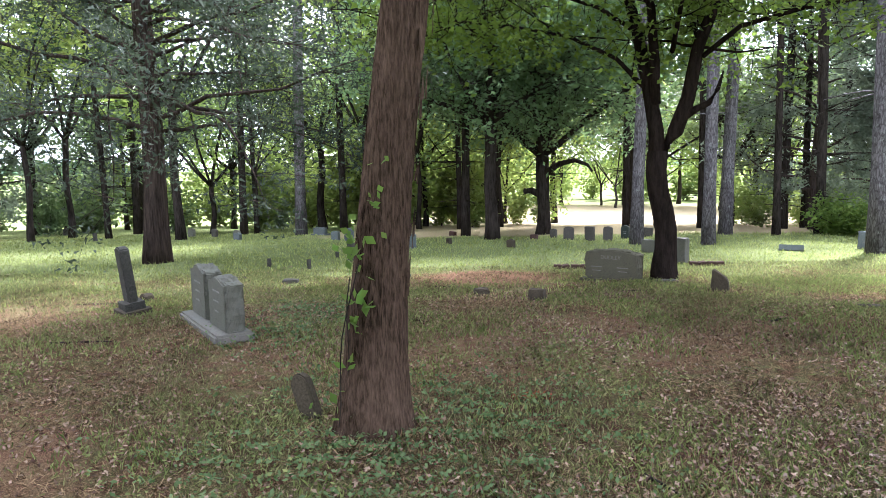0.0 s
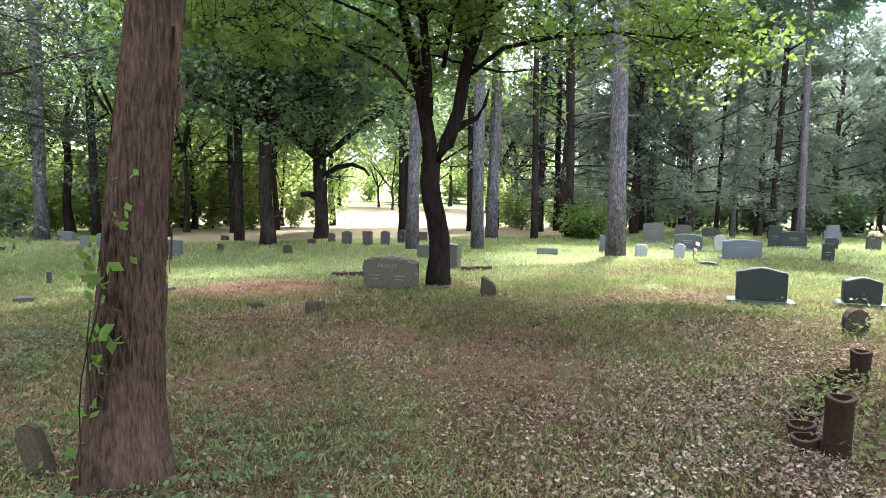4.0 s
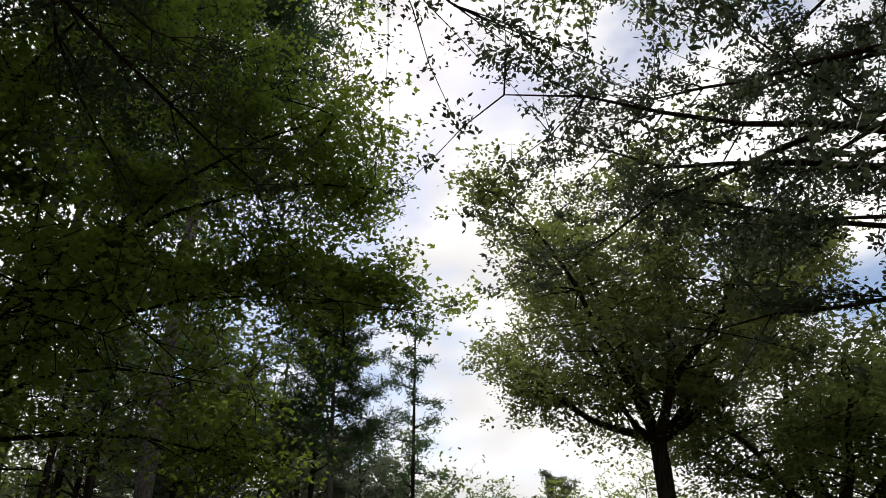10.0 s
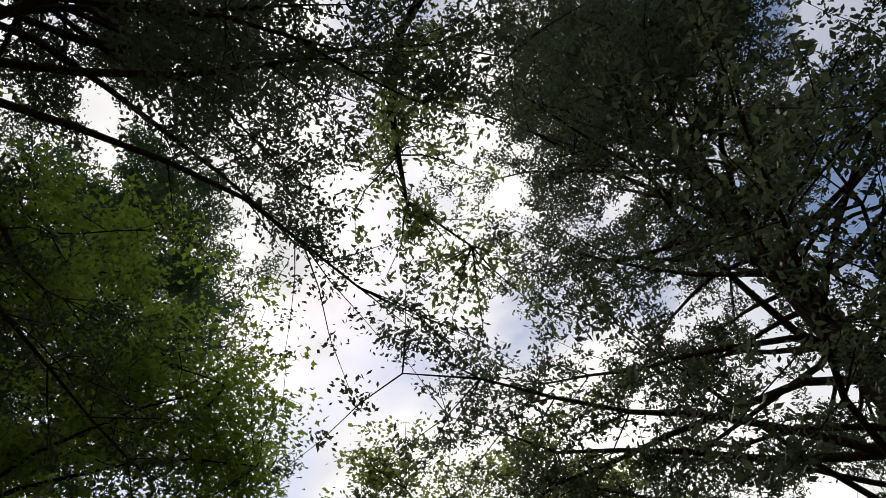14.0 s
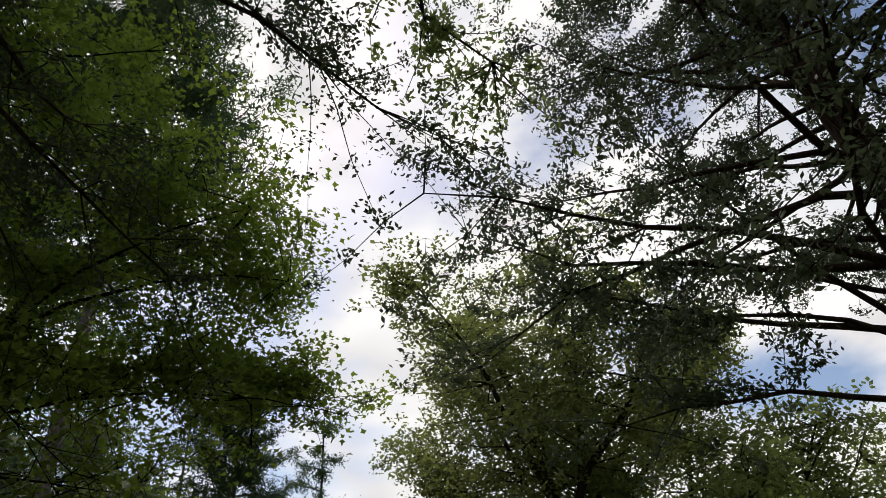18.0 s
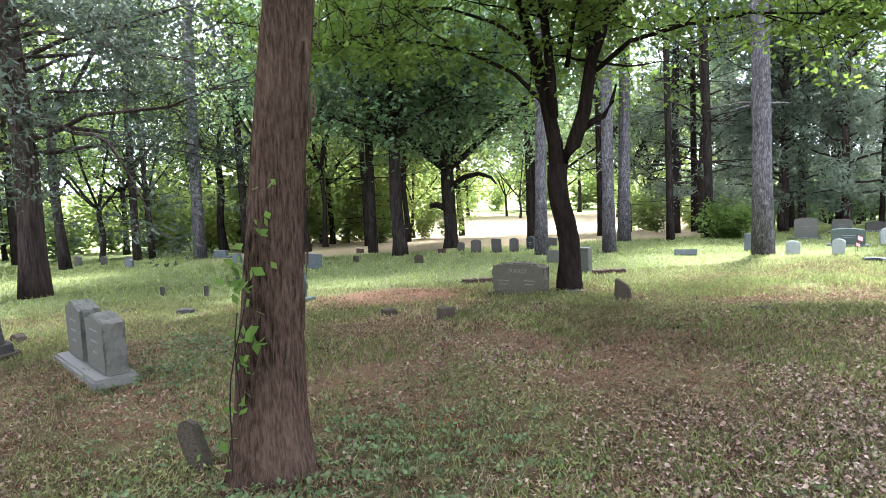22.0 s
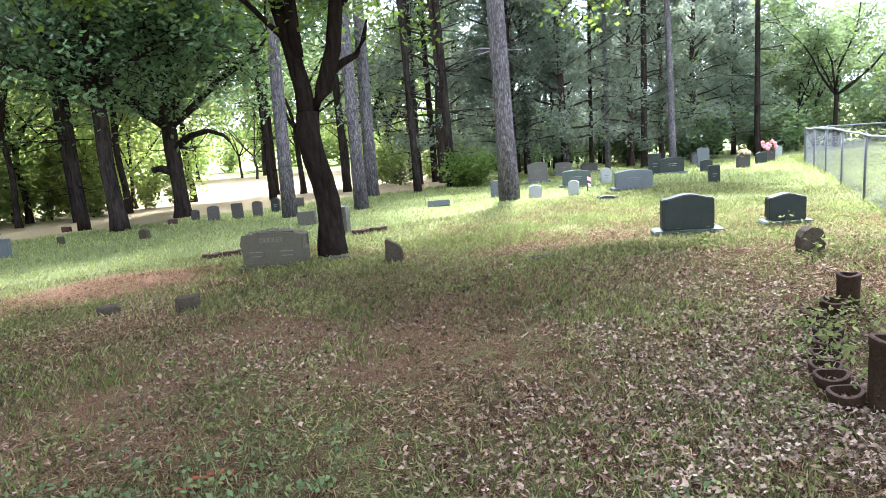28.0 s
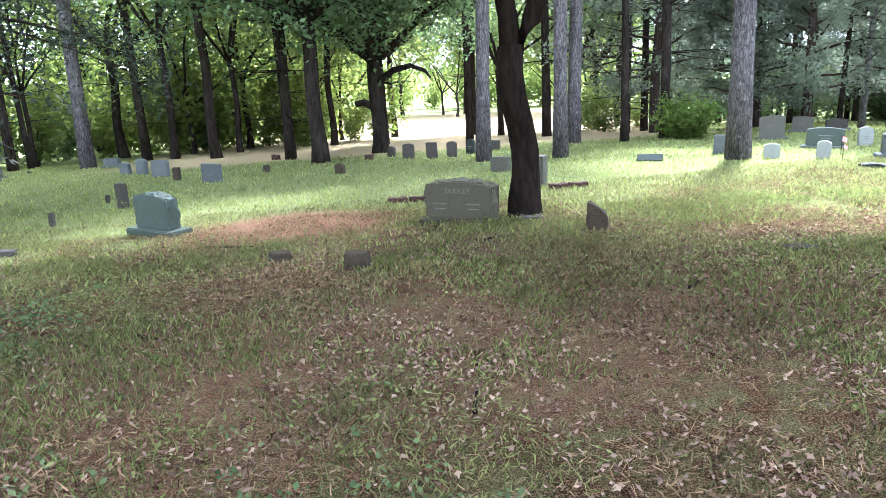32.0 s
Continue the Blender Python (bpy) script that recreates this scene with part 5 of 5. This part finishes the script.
def stuff(name, V, F, m, label):
    return tagged(np_mesh(name, V, F, m), label, name.replace("_", " "), "", "stuff")


DRIFTS = [(3.55, 3.15, 0.85, 0.65, 5200), (2.5, 3.1, 0.6, 0.55, 1800), (4.4, 2.8, 0.7, 0.5, 2400), (3.4, 4.2, 0.6, 0.35, 1500)]
RED = (0.58, 4.37)
HEAPS = [(0.98, 6.16), (0.63, 5.02), (-0.75, 6.14), (0.34, 4.79), (1.16, 5.0)]
gen = np.random.default_rng(77)
# fallen leaves, thick near the walk and around the pipes
x, y = scatter(260000, -8, 9.5, 0.8, 12, gen)
d = fbm(x, y, 0.8, 3.0)
pile = np.exp(-((x - 3.7) ** 2 / 2.6 + (y - 3.4) ** 2 / 1.4))
keep = gen.random(len(x)) < np.clip((0.34 + 0.9 * d) * bare(x, y) + 0.03 + 0.9 * pile, 0.02, 1.0) * (1 - 0.4 * in_clay(x, y))
x, y = x[keep], y[keep]
c = np.stack([x, y, height(x, y) + gen.uniform(0.006, 0.034, len(x))], 1)
half = gen.random(len(x)) < 0.25
stuff("fallen_leaves", *leaves(c[half], 0.033, gen, 0.7, "lobed", 0.60), L_DRY, "curled tan and brown leaves strewn over the ground")
stuff("fallen_leaves", *leaves(c[~half], 0.033, gen, 0.6, "leaf", 0.44), L_DRY, "narrow dry brown leaves strewn over the ground")
# bleached leaves drifted round the pipes
p = np.concatenate([np.stack([cx + gen.normal(size=n) * sx, cy + gen.normal(size=n) * sy], 1) for cx, cy, sx, sy, n in DRIFTS])
keep = fbm(p[:, 0], p[:, 1], 2.2, 17.0) > -0.12
p = p[keep]
c = np.stack([p[:, 0], p[:, 1], height(p[:, 0], p[:, 1]) + gen.uniform(0.012, 0.04, len(p))], 1)
stuff("fallen_leaves", *leaves(c, 0.029, gen, 0.6, "lobed", 0.50), L_PALE, "bleached grey-tan leaves drifted around the pipes")
c = np.array([RED[0], RED[1], gz(*RED) + 0.03]) + gen.normal(size=(34, 3)) * np.array([0.06, 0.035, 0.010])
stuff("red_leaves", *leaves(c, 0.055, gen, 0.3, "leaf", 0.32), L_CURL, "small heap of curled red-brown dead leaves")
for x, y in HEAPS:
    c = np.array([x, y, gz(x, y) + 0.025]) + gen.normal(size=(46, 3)) * np.array([0.09, 0.07, 0.010])
    stuff("dry_heap", *leaves(c, 0.045, gen, 0.3, "leaf", 0.24), L_DRY, "small heap of bleached dry stalks and leaves")


def blades(x, y, h, w, gen, m, label, name="grass"):
    """Bent grass blades of two joints each."""
    n = len(x)
    z = height(x, y) - 0.005
    a = gen.uniform(0, 6.283, n)
    H = h * gen.uniform(0.45, 1.3, n)
    W = w * gen.uniform(0.7, 1.3, n)
    dx, dy = np.cos(a), np.sin(a)
    b = gen.uniform(0.15, 0.9, n) * H
    base = np.stack([x, y, z], 1)
    side = np.stack([-dy * W / 2, dx * W / 2, 0 * x], 1)
    mid = base + np.stack([dx * b * 0.3, dy * b * 0.3, H * 0.6], 1)
    tip = base + np.stack([dx * b, dy * b, H], 1)
    V = np.stack([base - side, base + side, mid + side * 0.8, tip, mid - side * 0.8], 1).reshape(-1, 3)
    stuff(name, V, np.arange(5 * n).reshape(n, 5), m, label)


x, y = scatter(85000, -16, 22, 7.5, 27, gen)
d = fbm(x, y, 0.5, 9.0)
keep = gen.random(len(x)) < np.clip((1.15 - bare(x, y)) * (0.75 + 0.5 * d), 0.0, 1) * (1 - 0.92 * in_clay(x, y)) * np.where((x > -4) & (x < 14), np.clip(21.2 - y, 0, 1), 1)
blades(x[keep], y[keep], 0.055, 0.014, gen, L_GRASS, "sunlit green grass between the graves")
x, y = scatter(230000, -8, 12, 0.8, 11.5, gen)
d = fbm(x, y, 0.9, 5.0)
right = np.clip((x - 4.5) / 3, 0, 1) * 0.5
keep = gen.random(len(x)) < np.clip((0.28 + 2.6 * d + 0.6 * (1 - bare(x, y)) + right), 0.04, 1) * (1 - 0.92 * in_clay(x, y)) * (1 - 0.6 * np.exp(-((x - 3.7) ** 2 / 2.0 + (y - 3.4) ** 2 / 1.0)))
blades(x[keep], y[keep], 0.044, 0.0055, gen, L_TURF, "thin short grass among leaf litter")
x, y = scatter(110000, 8.5, 30, 0, 15, gen)
keep = (np.hypot(x, y) > 9) & (y < 5.5 + 0.72 * (x - 8.7))
blades(x[keep], y[keep], 0.075, 0.009, gen, L_GRASS, "unmown grass inside the fence")
# a mat of dead grass and needles over the trodden ground
x, y = scatter(330000, -6, 8.5, 1.2, 10.5, gen)
d = fbm(x, y, 1.1, 31.0)
keep = gen.random(len(x)) < np.clip(0.62 + 1.6 * d, 0.12, 1)
x, y, d = x[keep], y[keep], d[keep]
c = np.stack([x, y, height(x, y) + gen.uniform(0.002, 0.030, len(x))], 1)
fresh = gen.random(len(x)) < np.clip(0.22 + 1.7 * fbm(x, y, 0.6, 44.0), 0.03, 0.85) * (1 - in_clay(x, y))
stuff("dead_grass", *leaves(c[~fresh], 0.058, gen, 0.45, "needle", 0.24), L_THATCH, "matted dead grass and needles on the ground")
stuff("clover", *leaves(c[fresh], 0.048, gen, 0.15, "needle", 0.34), L_WEED, "fine green blades and clover in the litter")
# small broad weeds
x, y = scatter(42000, -9, 13, 0.8, 14, gen)
d = fbm(x, y, 0.7, 21.0)
keep = gen.random(len(x)) < np.clip(0.10 + 1.3 * d, 0.02, 1) * (1 - 0.9 * in_clay(x, y))
x, y = np.repeat(x[keep], 4), np.repeat(y[keep], 4)
x, y = x + gen.normal(size=len(x)) * 0.03, y + gen.normal(size=len(x)) * 0.03
c = np.stack([x, y, height(x, y) + gen.uniform(0.015, 0.06, len(x))], 1)
stuff("weeds", *leaves(c, 0.030, gen, 0.5, "leaf", 0.55), L_WEED, "low small-leaved green weeds in the litter")
# yellow-green weeds springing up between the pipes
p = np.stack([3.75 + gen.normal(size=420) * 0.55, 3.15 + gen.normal(size=420) * 0.38], 1)
p = p[fbm(p[:, 0], p[:, 1], 2.0, 61.0) > 0.0]
p = np.repeat(p, 7, axis=0) + gen.normal(size=(7 * len(p), 2)) * 0.028
c = np.stack([p[:, 0], p[:, 1], height(p[:, 0], p[:, 1]) + gen.uniform(0.01, 0.085, len(p))], 1)
stuff("weeds", *leaves(c, 0.026, gen, 0.5, "leaf", 0.42), L_FRESH, "fresh yellow-green weeds growing among the pipes")
# soft patches of fresh grass in the open ground
x, y = scatter(150000, -5, 10, 1.0, 9.5, gen)
keep = gen.random(len(x)) < np.clip(2.2 * fbm(x, y, 0.75, 83.0) + 0.05 + 0.30 * np.clip((x - 2.0) / 3.5, 0, 1), 0, 0.9) * (1 - in_clay(x, y)) * (1 - 0.75 * np.exp(-((x - 3.5) ** 2 / 1.6 + (y - 3.3) ** 2 / 0.7)))
blades(x[keep], y[keep], 0.050, 0.0062, gen, L_FRESH, "patches of fresh green grass in the litter")
# creeper spreading over the ground at the foot of the cedar and by the double stone
c = []
for cx, cy, sx, sy, n in ((-0.35, 3.35, 0.5, 0.3, 240), (0.15, 4.0, 0.45, 0.4, 230), (0.7, 4.2, 0.4, 0.4, 80), (-1.5, 5.9, 0.35, 0.35, 150), (-1.25, 6.9, 0.35, 0.3, 170), (-0.9, 4.6, 0.35, 0.3, 90), (0.75, 2.9, 0.4, 0.3, 22), (-1.0, 3.4, 0.4, 0.3, 90), (2.1, 3.0, 0.1, 0.1, 8)):
    p = np.stack([cx + gen.normal(size=n) * sx, cy + gen.normal(size=n) * sy], 1)
    for q in p:
        if (q[0] + 0.43) ** 2 + (q[1] - 3.9) ** 2 < 0.07:
            continue
        for k in range(4):
            a = k * 1.57 + q[0] * 9
            c.append((q[0] + 0.03 * math.cos(a), q[1] + 0.03 * math.sin(a), gz(*q) + 0.05 + 0.03 * math.sin(q[1] * 40)))
stuff("ground_creeper", *leaves(np.array(c), 0.036, gen, 0.5, "leaf", 0.6), L_IVY, "blue-green creeper leaves covering the ground by the cedar")
# weeds standing round pipes, stones and fence post
c = []
for cx, cy, sp, h, n in ((3.46, 2.85, 0.09, 0.12, 70), (3.75, 3.2, 0.2, 0.14, 140), (3.85, 3.55, 0.15, 0.18, 90), (4.15, 3.55, 0.18, 0.18, 140), (4.45, 3.55, 0.2, 0.16, 120), (5.28, 3.14, 0.10, 0.18, 90), (5.58, 2.92, 0.10, 0.14, 60), (5.44, 4.45, 0.07, 0.16, 45), (5.2, 5.45, 0.18, 0.10, 120), (5.7, 5.4, 0.3, 0.10, 120), (7.0, 5.6, 0.2, 0.15, 60), (3.95, 2.8, 0.3, 0.13, 100), (-1.6, 12.6, 0.2, 0.15, 60), (2.9, 8.6, 0.25, 0.06, 60), (2.2, 8.9, 0.35, 0.07, 90)):
    p = gen.normal(size=(n, 2)) * sp
    c.append(np.stack([cx + p[:, 0], cy + p[:, 1], gz(cx, cy) + gen.uniform(0.02, h, n)], 1))
stuff("tall_weeds", *leaves(np.concatenate(c), 0.05, gen, 0.2, "leaf", 0.5), L_WEED, "leafy green weeds around the pipes and markers")


def bush(x, y, w, h, m, label, n=2600, leaf=0.11, seed=1, name="bush", stems=9):
    g = np.random.default_rng(seed)
    t = thing(name, x, y, 0, label, "bush")
    tips = []
    for k in range(stems * 3):
        a = g.uniform(0, 6.283)
        p = bend((0, 0, -0.03), (math.cos(a) * g.uniform(0.2, 1), math.sin(a) * g.uniform(0.2, 1), 1), h * g.uniform(0.7, 1.05), 5, g, 0, 0.3)
        p = [Vector((q.x * w / h * 0.8, q.y * w / h * 0.8, q.z)) for q in p]
        hp = Heap()
        hp.add(*tube(p, tapered(0.014, 0.004, 6), 4))
        if k < stems:
            hp.link("stem", M_OAK, t)
        tips += [np.array(q) for q in p[1:]]
    tips = np.array(tips)
    c = tips[g.integers(0, len(tips), n)] + g.normal(size=(n, 3)) * np.array([w * 0.09, w * 0.09, h * 0.09])
    c = c[c[:, 2] > 0.02]
    np_mesh("foliage", *leaves(c, leaf, g, 0.35, "leaf", 0.55), m, t)
    return t


bush(11.6, 18.9, 2.0, 1.15, L_BUSH, "rounded yellow-green bush at the edge of the graves", 4200, 0.12, 4)
# leafy undergrowth along the woodland edge
under = bush(-8.0, 30.0, 3.2, 3.4, L_LIGHT, "light green leafy undergrowth at the woodland edge", 1300, 0.28, 14, "undergrowth", 5)
tagged(under, group="undergrowth")
g = np.random.default_rng(15)


dusk = bush(-16.0, 31.0, 3.4, 3.2, L_OAK, "dark green leafy undergrowth under the trees", 1300, 0.28, 16, "undergrowth", 5)
tagged(dusk, group="undergrowth")


def thicket(n, az0, az1, d0, d1, s0, s1, kind=under):
    for k in range(n):
        a, d = radians(az0 + (az1 - az0) * (k + g.uniform(0, 1)) / n), g.uniform(d0, d1)
        again(kind, d * math.sin(a), d * math.cos(a), g.uniform(0, 360), g.uniform(s0, s1), "", g.uniform(s0, s1) * 1.15)


thicket(9, -66, -10, 31, 38, 0.5, 0.9, dusk)
thicket(14, -78, -38, 30, 44, 0.9, 1.5, dusk)
thicket(8, -66, -26, 38, 50, 0.9, 1.6, dusk)
thicket(8, -28, -10, 38, 52, 0.9, 1.7)
thicket(8, -12, 4, 30, 36, 0.8, 1.2)
thicket(10, -14, 6, 38, 50, 1.2, 1.9)
thicket(16, 0, 34, 82, 96, 1.4, 2.3)
thicket(3, 3, 10, 30, 34, 0.5, 0.8)
thicket(4, 22, 30, 28, 34, 0.4, 0.7)
thicket(14, 30, 60, 31, 40, 0.6, 1.0, dusk)
thicket(14, 32, 75, 42, 56, 0.9, 1.4, dusk)
thicket(14, 60, 100, 40, 70, 0.8, 1.3, dusk)
# unseen undergrowth added behind the walk to block low sky light
thicket(9, 118, 285, 10, 17, 0.8, 1.2, dusk)
thicket(12, 74, 100, 31, 44, 0.7, 1.1, dusk)

headstone(DARK_IN[0], DARK_IN[1], -52, 0.92, 0.50, 0.18, G_DARK, "wide dark granite headstone standing inside the fence", "level", 0.0, (1.05, 0.34, 0.05), G_DARK)


def sapling(x, y):
    """A thin sapling: two or three stems with level arching sprays of paired leaflets."""
    g = np.random.default_rng(66)
    t = thing("sapling", x, y, 0, "thin sapling with feathery light green leaves inside the fence", "sapling")
    lv = []
    for k, (dx, dy, h) in enumerate(((-0.10, 0.0, 0.85), (0.08, 0.05, 1.05), (0.2, -0.1, 0.7))):
        stem = bend((dx, dy, -0.03), (dx * 1.5, dy, 1), h, 6, g, 0, 0.22)
        hp = Heap()
        hp.add(*tube(stem, tapered(0.012, 0.005, 7), 6))
        hp.link("stem", M_OAK, t)
        for q in range(2, 7):
            for _ in range(3):
                a = g.uniform(0, 6.283)
                spray = bend(stem[q], (math.cos(a), math.sin(a), 0.25), g.uniform(0.35, 0.65), 9, g, 0.05, 0.12)
                hp = Heap()
                hp.add(*tube(spray, tapered(0.004, 0.002, 10), 3, cap=False))
                tagged(hp.link("twig", M_OAK, t), kind="stuff")
                side = Vector((-math.sin(a), math.cos(a), 0.0))
                for p in spray[1:]:
                    lv += [np.array(p + side * 0.03), np.array(p - side * 0.03)]
    np_mesh("foliage", *leaves(np.array(lv), 0.075, g, 0.9, "leaf", 0.42), L_LIGHT, t)


sapling(*SAPLING)

# flowers and small flags left at graves
for x, y, s in ((16.76, 13.1, 1.0), (19.9, 14.4, 1.3)):
    headstone(x, y, -38, 0.34, 0.36, 0.14, G_OLD, "headstone topped by a bunch of silk flowers", "arch", 0.05)
    t = thing("flower_bunch", x, y, 0, "bunch of pink silk flowers on a headstone" if s > 1.1 else "bunch of peach silk flowers on a headstone", "flowers", "grave flowers", 0.34)
    g = np.random.default_rng(int(x * 10))
    for k in range(12):
        bm = bmesh.new()
        bmesh.ops.create_icosphere(bm, subdivisions=1, radius=0.05 * s)
        p = g.normal(size=3) * 0.09 * s
        bmesh.ops.translate(bm, verts=bm.verts[:], vec=(p[0], p[1], abs(p[2]) + 0.04))
        part("blossom", bm, P_PINK if s > 1.1 else P_PEACH, t)
    sprig = np_mesh("leaf_sprig", *leaves(g.normal(size=(40, 3)) * 0.10 * s + np.array([0, 0, 0.05]), 0.09, g, 0.1, "leaf", 0.4), L_WEED, t)
    tagged(sprig, kind="stuff")


def flag(x, y, h, w, label):
    t = thing("small_flag", x, y, 20, label, "flag", "grave flags")
    hp = Heap()
    hp.add(*tube([(0, 0, -0.05), (0, 0, h)], (0.006, 0.005), 6))
    hp.link("staff", M_OAK, t)
    for k in range(5):
        z0 = h - 0.02 - k * w * 0.12
        V = [(0.006 + w * u, 0.02 * math.sin(u * 6) * u, z0 - dz - 0.05 * u) for dz in (0, w * 0.12) for u in (0, 0.33, 0.66, 1)]
        link_mesh("stripe", V, [(0, 1, 5, 4), (1, 2, 6, 5), (2, 3, 7, 6)], P_RED if k % 2 == 0 else P_WHITE, t)
    return t


flag(10.25, 12.3, 0.34, 0.16, "small red and white striped flag beside a headstone")
flag(27.0, 12.4, 0.95, 0.5, "small red and white striped flag beyond the fence")
flag(9.75, 11.75, 0.26, 0.12, "small red and white striped flag beside a white marker")

# fallen sticks
for x, y, rz, l in ((-3.3, 5.65, 8, 0.55), (-0.2, 9.2, -20, 0.5), (1.3, 5.0, 70, 0.22), (2.2, 8.0, 15, 0.4), (-0.3, 6.4, -35, 0.3), (1.0, 3.3, -50, 0.25), (3.0, 6.0, 30, 0.3), (-4.4, 8.1, 10, 0.6), (0.2, 2.9, 80, 0.2)):
    p = bend((0, 0, 0.012), (1, 0, 0.0), l, 4, gen, 0, 0.15)
    hp = Heap()
    hp.add(*tube([Vector((q.x, q.y, 0.012)) for q in p], tapered(0.011, 0.005, 5), 6))
    o = hp.link("fallen_stick", M_OAK)
    o.matrix_world = pose(x, y, gz(x, y), 0, 0, rz)
    tagged(o, "short dead stick lying in the litter", "stick", "fallen sticks")

# pale drive beyond the fence, and the wooded hill on the skyline
V = []
for k in range(30):
    x = 24 + k * 1.8
    y = 5.2 + 0.32 * (x - 24) + 2.0 * math.sin((x - 24) * 0.06)
    V += [(x, y - 1.1, gz(x, y - 1.1) + 0.03), (x, y + 1.1, gz(x, y + 1.1) + 0.03)]
o = link_mesh("gravel_drive", V, [(2 * k, 2 * k + 2, 2 * k + 3, 2 * k + 1) for k in range(29)], P_GRAVEL)
tagged(o, "pale gravel drive past the far end of the fence", "drive", "", "structure")
hx, hy = np.meshgrid(np.linspace(0, 1, 90), np.linspace(0, 1, 16))
az = np.radians(-75 + 190 * hx)
rad = 300 + 170 * hy
ridge = (11 + 15 * np.exp(-((np.degrees(az) - 92) / 22) ** 2) + 3 * np.sin(az * 9) + 2 * np.sin(az * 23)) * np.sin(hy * 1.57)
bumpy = np.array([[noise.noise(Vector((a * 60, r * 0.06, 1.0))) for a, r in zip(ra, rr)] for ra, rr in zip(az, rad)])
V = np.stack([rad * np.sin(az), rad * np.cos(az), -6 + ridge + 2.2 * bumpy * (hy > 0.05)], -1).reshape(-1, 3)
ii = np.arange(90 * 16).reshape(16, 90)
F = np.stack([ii[:-1, :-1], ii[:-1, 1:], ii[1:, 1:], ii[1:, :-1]], -1).reshape(-1, 4)
o = np_mesh("backdrop_hill", V, F, P_HILL)
tagged(o, "low wooded hill on the skyline", "hill", "", "structure")
g = np.random.default_rng(12)
k = g.integers(0, len(V), 16000)
c = V[k] + g.normal(size=(len(k), 3)) * np.array([3.5, 3.5, 0.9]) + np.array([0, 0, 1.0])
o = np_mesh("far_woods", *leaves(c, 3.2, g, 0.3, "leaf", 0.8), P_HILL)
tagged(o, "distant tree crowns on the hill", "woods", "", "stuff")
